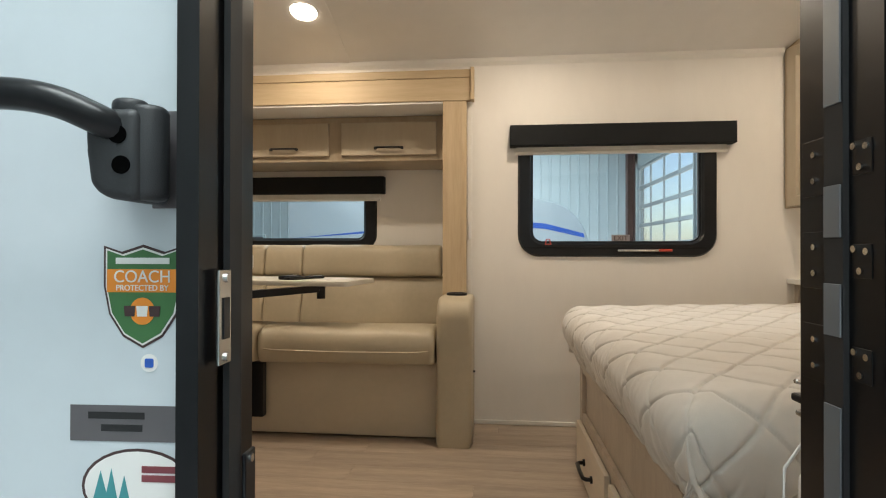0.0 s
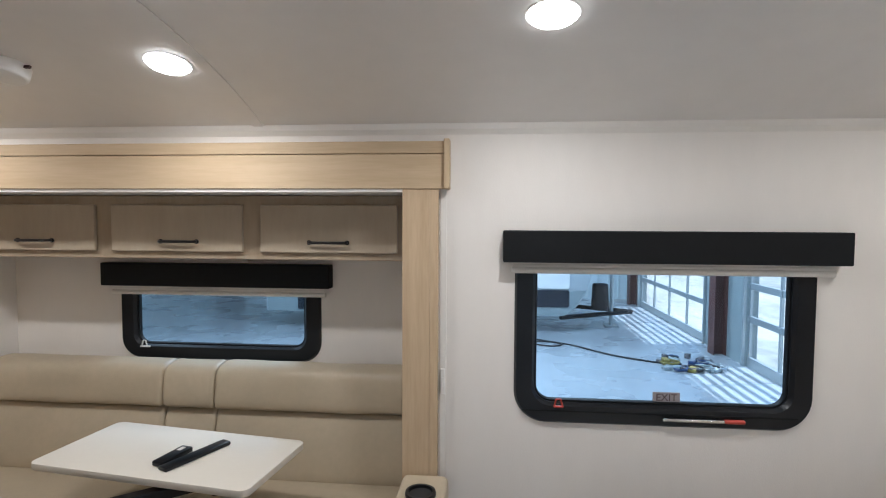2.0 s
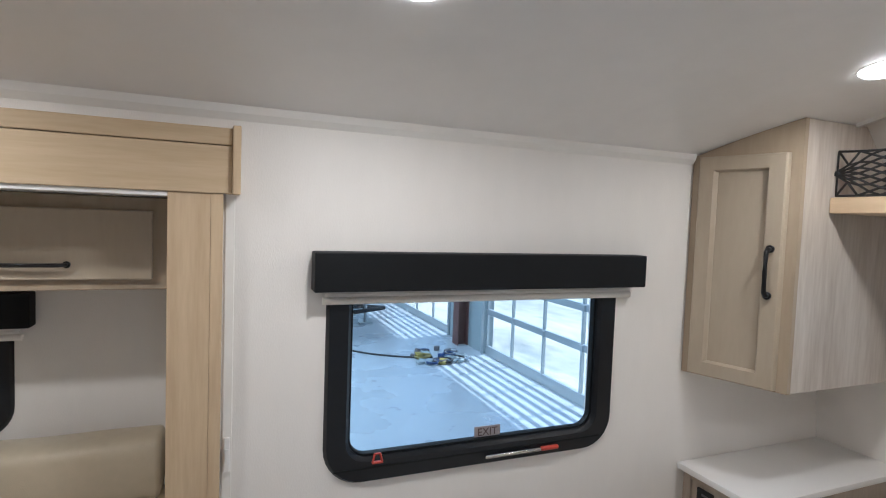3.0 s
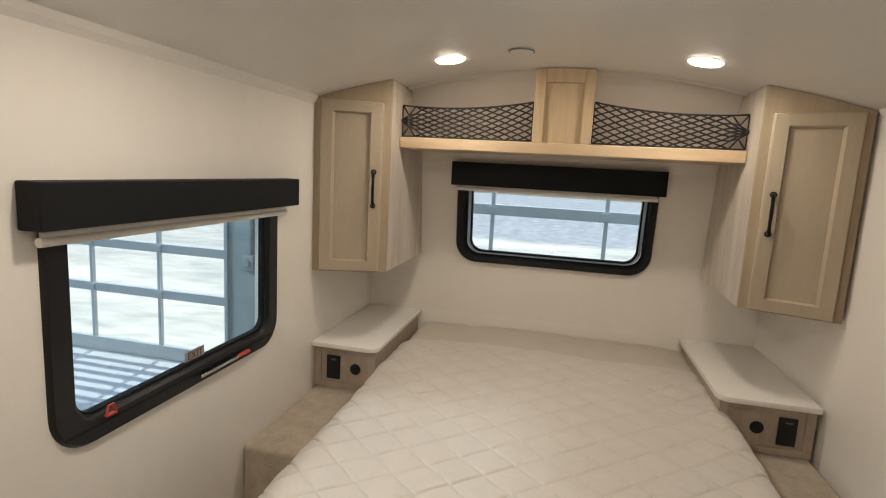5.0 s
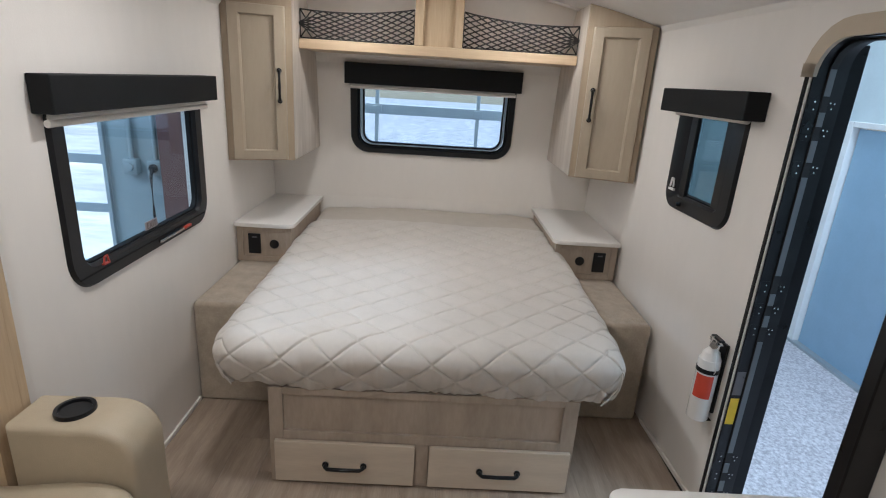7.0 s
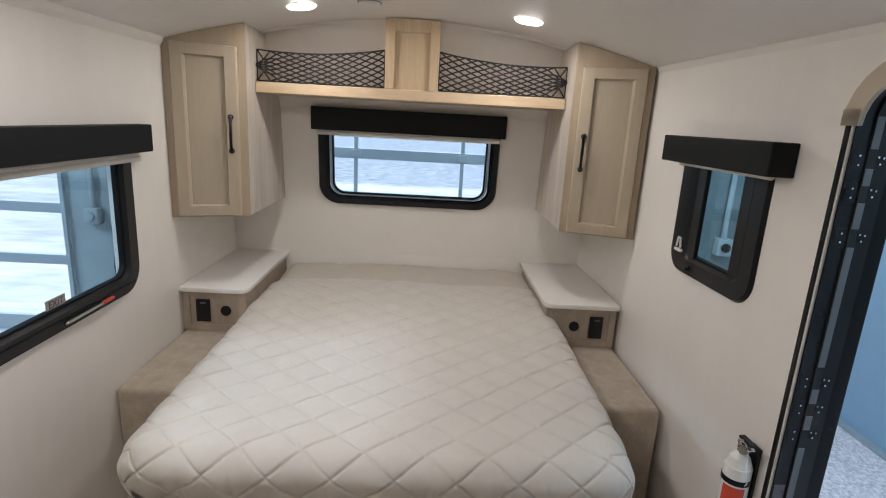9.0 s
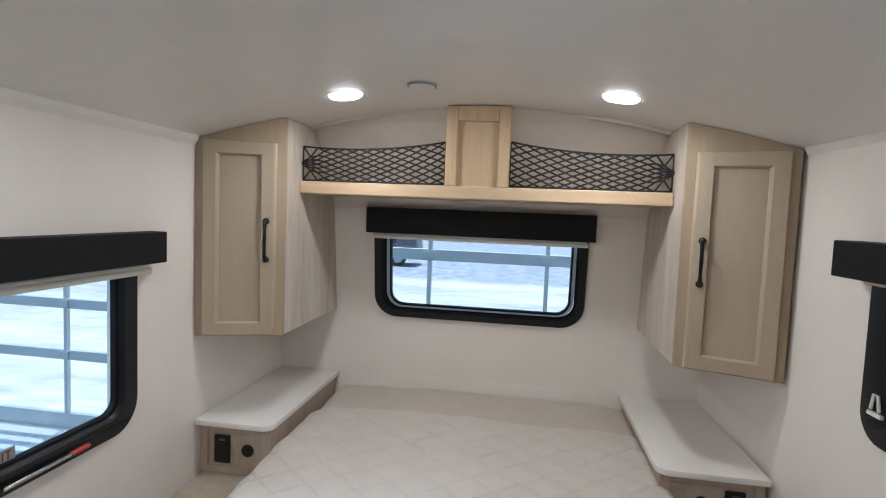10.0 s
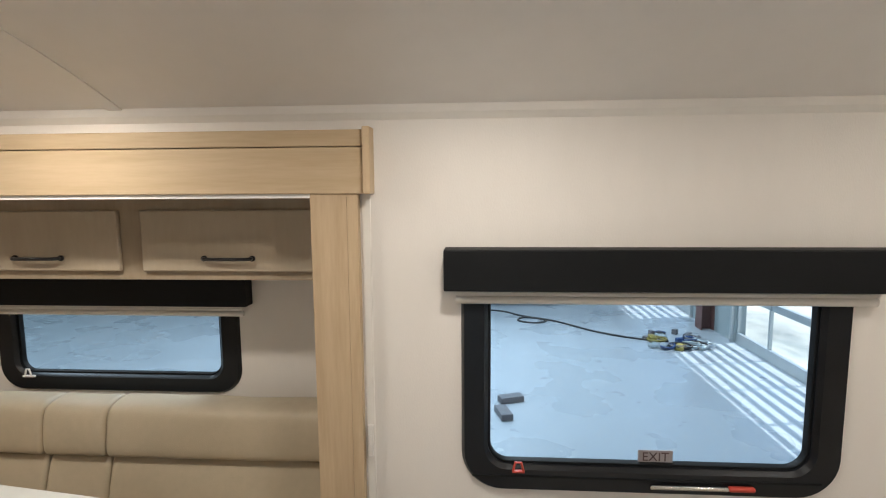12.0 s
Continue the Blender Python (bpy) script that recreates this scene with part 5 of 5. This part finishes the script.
# ---- the hall outside ----
GZ = -0.68
setting("ground", box((-14, -40, GZ - 0.06), (60, 60, GZ - 0.03)), TARMAC, "pale gravel yard reaching into the distance", "ground")
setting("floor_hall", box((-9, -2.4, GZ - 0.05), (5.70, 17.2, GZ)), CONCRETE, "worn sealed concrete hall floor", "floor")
setting("floor_entry", box((-9, -2.21, GZ), (5.48, 0.5, GZ + 0.004)), mat("speckled_floor_coating", (0.66, 0.62, 0.63), 0.55, col2=(0.30, 0.27, 0.28), scale=45, fine=160, bump=0.3, bscale=200), "pale grey speckled floor coating beside the trailer", "floor")
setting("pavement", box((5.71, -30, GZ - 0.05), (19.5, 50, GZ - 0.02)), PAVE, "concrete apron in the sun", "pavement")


def ribbed(lo, hi, axis, pitch=0.30):
    """Ribbed sheet-metal siding on a thin wall."""
    own = box(lo, hi)
    i = 0 if axis == "x" else 1
    c = lo[i] + pitch / 2
    while c < hi[i]:
        a, b = list(lo), list(hi)
        a[i], b[i] = c - 0.025, c + 0.025
        o = 1 - i
        a[o], b[o] = lo[o] - 0.03, hi[o] + 0.03
        box(a, b, 0.008, 1, bm=own)
        c += pitch
    return own


setting("wall_hall_north", ribbed((-9, 17.0, GZ), (5.5, 17.1, 5.0), "x"), METALS, "ribbed white metal hall wall", "wall")
setting("wall_hall_west", ribbed((-9.1, -2.4, GZ), (-9.0, 17.1, 5.0), "y"), METALS, "ribbed white metal hall wall", "wall")
own = ribbed((-9, -2.32, GZ), (3.62, -2.22, 5.0), "x")
box((3.62, -2.32, 1.50), (5.5, -2.22, 5.0), bm=own)
box((4.78, -2.32, GZ), (5.5, -2.22, 1.5), bm=own)
setting("wall_hall_south", own, METALS, "ribbed white metal hall wall with a door", "wall")
rf = bmesh.new()
box((-9, -2.4, 4.95), (5.6, 17.2, 5.05), bm=rf)
setting("roof_hall", rf, METALS, "white hall roof lining", "roof")
ndor = thing("door_3", (-6.9, 17.0, GZ), "dark grey steel door in the far hall wall", "door", kind="structure")
part("leaf", box((-7.37, 16.90, GZ), (-6.39, 16.96, 1.42), 0.004), GREYS, ndor)
for xx in (-7.45, -6.38):
    part("frame_side", box((xx, 16.88, GZ), (xx + 0.07, 16.97, 1.50), 0.006), METALS, ndor)
part("frame_head", box((-7.37, 16.88, 1.43), (-6.39, 16.97, 1.50), 0.006), METALS, ndor)
part("knob", cyl((-6.50, 16.90, 0.38), (-6.50, 16.84, 0.38), 0.035, 14), CHROME, ndor)
sdor = thing("door_2", (4.2, -2.27, GZ), "pale blue steel side door in a white frame", "door", kind="structure")
part("leaf", box((3.70, -2.30, GZ), (4.70, -2.25, 1.44), 0.004), BLUED, sdor)
part("frame_side", box((3.62, -2.32, GZ), (3.69, -2.19, 1.50), 0.006), WHITEP, sdor)
part("frame_side", box((4.71, -2.32, GZ), (4.78, -2.19, 1.50), 0.006), WHITEP, sdor)
part("frame_head", box((3.69, -2.32, 1.45), (4.71, -2.19, 1.50), 0.006), WHITEP, sdor)
part("knob", cyl((3.80, -2.25, 0.30), (3.80, -2.19, 0.30), 0.03, 14), CHROME, sdor)
part("sill", box((3.62, -2.30, GZ), (4.78, -2.18, GZ + 0.03), 0.004), ALU, sdor)
jb = thing("wall_outlet", (5.47, -1.59, 0.49), "pale wall outlet with a black port below a conduit", "wall outlet", "pier outlets")
part("housing", box((5.40, -1.665, 0.49), (5.498, -1.515, 0.665), 0.012, 3), METALS, jb, smooth="edge")
part("port", cyl((5.40, -1.59, 0.578), (5.375, -1.59, 0.578), 0.045, 20, bevel=0.004), BLACK, jb, "round black port", smooth="edge")
part("conduit", cyl((5.46, -1.59, 0.66), (5.46, -1.59, 4.9), 0.026, 14), METALS, jb, "pale conduit", smooth="edge")
copy_thing(jb, pose(5.47, -1.88, 0.48))
# east side: piers between three glazed sectional doors
DXW = 5.50
own = bmesh.new()
for y0, y1 in ((-2.4, -0.99), (4.21, 4.93), (9.55, 11.15), (15.6, 17.1)):
    box((DXW, y0, GZ), (DXW + 0.18, y1, 5.0), bm=own)
box((DXW, -2.4, 3.35), (DXW + 0.18, 17.1, 5.0), bm=own)
setting("wall_hall_east", own, PIER, "grey hall wall with three glazed roll-up doors", "wall")
for y in (4.15, 10.35, 16.0):
    c = thing("steel_column", (DXW - 0.12, y, GZ), "red oxide steel column against the pier", "column", "steel columns")
    for nm, lo, hi in (("web", (DXW - 0.20, y - 0.01, GZ), (DXW - 0.02, y + 0.01, 4.94)), ("flange", (DXW - 0.215, y - 0.13, GZ), (DXW - 0.20, y + 0.13, 4.94)), ("flange", (DXW - 0.018, y - 0.13, GZ), (DXW - 0.003, y + 0.13, 4.94))):
        part(nm, box(lo, hi), REDST, c)
for k, (y0, y1) in enumerate(((-0.99, 4.21), (4.95, 9.55), (11.15, 15.6))):
    g = thing("roll_up_door", (DXW + 0.06, (y0 + y1) / 2, GZ), "glazed aluminium sectional roll-up door, closed", "garage door", "roll-up doors")
    levels = (GZ, 0.20, 0.75, 1.31, 1.87, 2.40, 2.90, 3.35) if k == 0 else (GZ, 0.09, 0.62, 1.15, 1.68, 2.21, 2.76, 3.35)
    nz, ny = 7, 4 if k == 2 else 5
    for i, z in enumerate(levels):
        part("rail", box((DXW + 0.03, y0, max(GZ, z - 0.05)), (DXW + 0.085, y1, min(3.35, z + (0.16 if i == 0 else 0.05))), 0.004), ALU, g)
        if 0 < i < nz:
            for j in range(ny + 1):
                yy = y0 + (y1 - y0) * j / ny
                part("hinge", box((DXW + 0.012, max(y0, yy - 0.05), z - 0.035), (DXW + 0.03, min(y1, yy + 0.05), z + 0.035), 0.004), ALU, g)
    for j in range(ny + 1):
        yy = y0 + (y1 - y0) * j / ny
        w = 0.05 if j in (0, ny) else 0.018
        part("stile", box((DXW + 0.034, max(y0, yy - w), GZ + 0.01), (DXW + 0.08, min(y1, yy + w), 3.34), 0.003), ALU, g)
    p = part("pane", box((DXW + 0.054, y0 + 0.01, GZ + 0.02), (DXW + 0.058, y1 - 0.01, 3.33)), CLEAR, g, "clear glazing")
    p.visible_shadow = False
    for yy in (y0 - 0.02, y1 + 0.0):
        part("track", box((DXW - 0.05, yy, GZ), (DXW - 0.003, yy + 0.04, 3.5), 0.004), ALU, g)


# a white trailer parked further along the hall
def trailer(xn, y0, y1):
    w = thing("travel_trailer", (xn - 3.0, (y0 + y1) / 2, GZ), "white travel trailer with a blue swoosh and grey lower panel", "trailer", "parked trailers")
    zb, zt, L = GZ + 0.36, GZ + 2.95, 6.9
    nose = [(xn - r_ * (1 - math.cos(a)), zb + 1.12 + 1.25 * math.sin(a) * (0.90 if a < 0 else 1.0)) for k in range(13) for a in (radians(-86 + 13.2 * k),) for r_ in (0.72 if a < 0 else 1.0,)] + [(xn - 1.8, zt)]
    sh_ = prism([(xn - L, zb)] + nose + [(xn - L, zt)], "y", y0, y1, 0.03)
    part("shell", sh_, mat("trailer_skin", (0.45, 0.48, 0.50), 0.3, var=0.03), w, smooth="edge")
    e = y0 - 0.004
    part("lower_panel", prism([(xn - L + 0.05, zb + 0.02), (xn - 0.56, zb + 0.02), (xn - 0.34, zb + 0.20), (xn - 0.12, zb + 0.55), (xn - 0.8, zb + 0.50), (xn - L + 0.05, zb + 0.45)], "y", e, y0 + 0.01), PIER, w, "grey lower panel")
    part("swoosh", prism([(xn - L + 0.05, zb + 1.55), (xn - 2.2, zb + 1.98), (xn - 1.0, zb + 1.88), (xn - 0.16, zb + 1.66), (xn - 0.13, zb + 1.56), (xn - 1.0, zb + 1.76), (xn - 2.4, zb + 1.84)], "y", e - 0.002, y0 + 0.012), BLUEP, w, "blue swoosh")
    for i in range(9):
        part("wordmark_bar", box((xn - 1.42 + i * 0.145, e - 0.006, zb + 1.10), (xn - 1.33 + i * 0.145, e, zb + 1.20)), GREYS, w)
    part("cargo_hatch", prism(rrect(xn - 1.11, zb + 0.58, xn - 0.46, zb + 0.93, 0.05, 4), "y", e - 0.02, e), WHITEP, w, "white cargo hatch")
    part("lower_hatch", prism(rrect(xn - 1.13, zb + 0.20, xn - 0.46, zb + 0.55, 0.05, 4), "y", e - 0.02, e), DARKG, w, "dark hatch")
    part("side_window", prism(rrect(xn - 6.27, zb + 0.78, xn - 5.50, zb + 1.50, 0.06, 4), "y", e - 0.02, e), DARKG, w, "dark side window")
    part("cargo_hatch", prism(rrect(xn - 6.16, zb + 0.467, xn - 5.67, zb + 0.715, 0.05, 4), "y", e - 0.02, e), WHITEP, w, "white cargo hatch")
    part("lower_hatch", prism(rrect(xn - 6.18, zb + 0.06, xn - 5.65, zb + 0.44, 0.03, 4), "y", e - 0.02, e), DARKG, w, "dark hatch")
    part("pale_band", prism([(xn - L + 0.03, zb + 1.20), (xn - L + 0.03, zb + 1.08), (xn - 6.0, zb + 0.74), (xn - 5.75, zb + 0.74)], "y", e - 0.003, y0 + 0.01), WHITEP, w, "white diagonal band")
    part("marker_light", box((xn - 0.28, e - 0.02, zb + 0.90), (xn - 0.18, e, zb + 0.95), 0.004), ORANGE2, w, "amber marker")
    part("gas_cover", cyl((xn + 0.30, (y0 + y1) / 2 - 0.5, zb + 0.05), (xn + 0.30, (y0 + y1) / 2 - 0.5, zb + 0.62), 0.19, 24, r2=0.165, bevel=0.03), RUBBER, w, "dark gas bottle cover", smooth="edge")
    for s in (y0 + 0.25, y1 - 0.25):
        part("drawbar", tube([(xn - 0.6, s, zb - 0.06), (xn + 1.1, (y0 + y1) / 2, zb - 0.06)], 0.05, 6), RUBBER, w)
    part("jack_post", cyl((xn + 0.60, y0 + 0.95, GZ + 0.02), (xn + 0.60, y0 + 0.95, zb + 0.85), 0.04, 12), ALU, w)
    part("jack_foot", box((xn + 0.45, y0 + 0.85, GZ), (xn + 0.75, y0 + 1.05, GZ + 0.04), 0.006), ALU, w)
    for dx in (-3.6, -4.5):
        wh = part("wheel", cyl((xn + dx, y0 + 0.02, GZ + 0.34), (xn + dx, y0 + 0.26, GZ + 0.34), 0.34, 28, bevel=0.03), RUBBER, w, smooth="edge")
        part("rim", cyl((xn + dx, y0 + 0.0, GZ + 0.34), (xn + dx, y0 + 0.05, GZ + 0.34), 0.19, 20), ALU, wh, smooth="edge")
    return w


trailer(3.48, 11.7, 14.1)
for oy, cable in ((4.66, 0), (4.41, 1)):
    cd = thing("power_outlet", (DXW - 0.05, oy, 0.50), "pale wall outlet under a conduit" + (" with a black cable plugged in" if cable else ""), "wall outlet", "pier outlets")
    part("housing", box((DXW - 0.10, oy - 0.07, 0.50), (DXW - 0.002, oy + 0.07, 0.66), 0.012, 3), PIER, cd, smooth="edge")
    part("conduit", cyl((DXW - 0.04, oy, 0.655), (DXW - 0.04, oy, 4.9), 0.024, 12), PIER, cd, "pale conduit", smooth="edge")
    part("port", cyl((DXW - 0.10, oy, 0.58), (DXW - 0.13, oy, 0.58), 0.045, 18, bevel=0.004), BLACK if cable else PIER, cd, "round plug port", smooth="edge")
    if cable:
        part("cable", tube([(DXW - 0.13, oy, 0.58), (DXW - 0.165, oy + 0.005, 0.50), (DXW - 0.15, oy + 0.02, 0.1), (DXW - 0.13, oy, -0.3), (DXW - 0.12, oy + 0.02, GZ + 0.016)], 0.015, 8), RUBBER, cd, "black cable", smooth=True)

# hose, clutter and bricks on the hall floor
hz = GZ + 0.016
pts = [(-2.0, 11.4), (0.2, 11.6), (1.8, 11.5), (2.3, 11.1), (2.75, 10.75), (2.55, 10.55), (2.25, 10.7), (2.4, 10.95), (2.9, 10.7), (3.5, 10.0), (4.1, 9.6), (4.5, 9.5)]
sm = [(*q, hz) for q in flowing(pts)]
solid("air_hose", tube(sm, 0.016, 6), RUBBER, "black air hose coiled across the hall floor", "hose", smooth=True)
random.seed(4)
cols = (mat("navy_plastic", (0.02, 0.05, 0.14), 0.5), GREYS, ALU, RUBBER, PIER, mat("yellow_plastic", (0.22, 0.17, 0.035), 0.5), GREYS)
for i in range(26):
    px, py = 4.55 + random.uniform(-0.38, 0.42), 9.5 + random.uniform(-0.45, 0.5)
    a, b, hh = random.uniform(0.04, 0.12), random.uniform(0.03, 0.08), random.uniform(0.03, 0.09)
    own = bmesh.new()
    if i % 3:
        box((-a, -b, 0), (a, b, hh), min(a, b, hh) * 0.3, 2, bm=own)
    else:
        tube([(0.11 * math.cos(k * 0.5) * (1 + 0.02 * k), 0.11 * math.sin(k * 0.5), 0.02 + 0.002 * k) for k in range(24)], 0.014, 6, own)
    solid("tool_part", own, cols[i % 7], ("loose tool case" if i % 3 else "coiled cable") + " in a heap on the hall floor", "tool clutter", "heap of tools", smooth="edge", m=pose(px, py, GZ, 0, 0, random.uniform(0, 180)))
for (px, py, rot), c in zip(((1.90, 7.05, 20), (1.80, 6.66, -75)), (GREYS, GREYS)):
    solid("wheel_chock_block", box((-0.14, -0.065, 0), (0.14, 0.065, 0.07), 0.008), c, "small grey block lying on the hall floor", "block", "loose blocks", m=pose(px, py, GZ, 0, 0, rot))
# a few cars and a fence line across the yard
for i, (px, py) in enumerate(((24, 8.0), (25, 14.0), (24.5, 21.0))):
    w = thing("parked_car", (px, py, GZ - 0.03), "parked car out in the bright yard", "car", "yard cars")
    g0 = GZ - 0.03
    part("body", prism([(-0.9, 0.35), (-0.9, 0.75), (-0.75, 0.95), (-0.6, 1.4), (0.6, 1.4), (0.75, 0.95), (0.9, 0.75), (0.9, 0.35)], "y", -2.1, 2.1, 0.06), (GREYS, WHITEP, PIER)[i], w, smooth="edge", m=pose(px, py, g0))
    part("side_glass", box((-0.80, -1.2, 0.98), (-0.70, 1.2, 1.32), 0.02), DARKG, w, m=pose(px, py, g0))
    for dy in (-1.35, 1.35):
        wh = part("wheel", cyl((-0.93, dy, 0.33), (-0.70, dy, 0.33), 0.33, 24, bevel=0.03), RUBBER, w, smooth="edge", m=pose(px, py, g0))
        part("rim", cyl((-0.95, dy, 0.33), (-0.90, dy, 0.33), 0.19, 18), ALU, wh, smooth="edge", m=pose(px, py, g0))

# ---- floor planks ----
plank_m = {}


def plank(w, hgt):
    key = (round(w, 3), round(hgt, 3))
    if key not in plank_m:
        own = box((-w / 2, -hgt / 2, -0.004), (w / 2, hgt / 2, 0.0), 0.0006, 1)
        me = bpy.data.meshes.new("plank")
        own.to_mesh(me)
        own.free()
        me.materials.append(PLANK)
        plank_m[key] = me
    return plank_m[key]


random.seed(11)
pw, plen = 0.152, 1.22
y = 0.345
while y < 2.62:
    h_ = min(pw, 2.632 - y)
    x = REAR - random.uniform(0.1, 1.1)
    while x < 2.3:
        x0, x1 = max(x, REAR), min(x + plen, 3.6)
        if x1 - x0 > 0.05:
            pk = new("plank", plank(x1 - x0 - 0.0006, h_ - 0.0006))
            pk.parent = floor
            pk.location = ((x0 + x1) / 2, y + h_ / 2, 0)
        x += plen
    y += pw
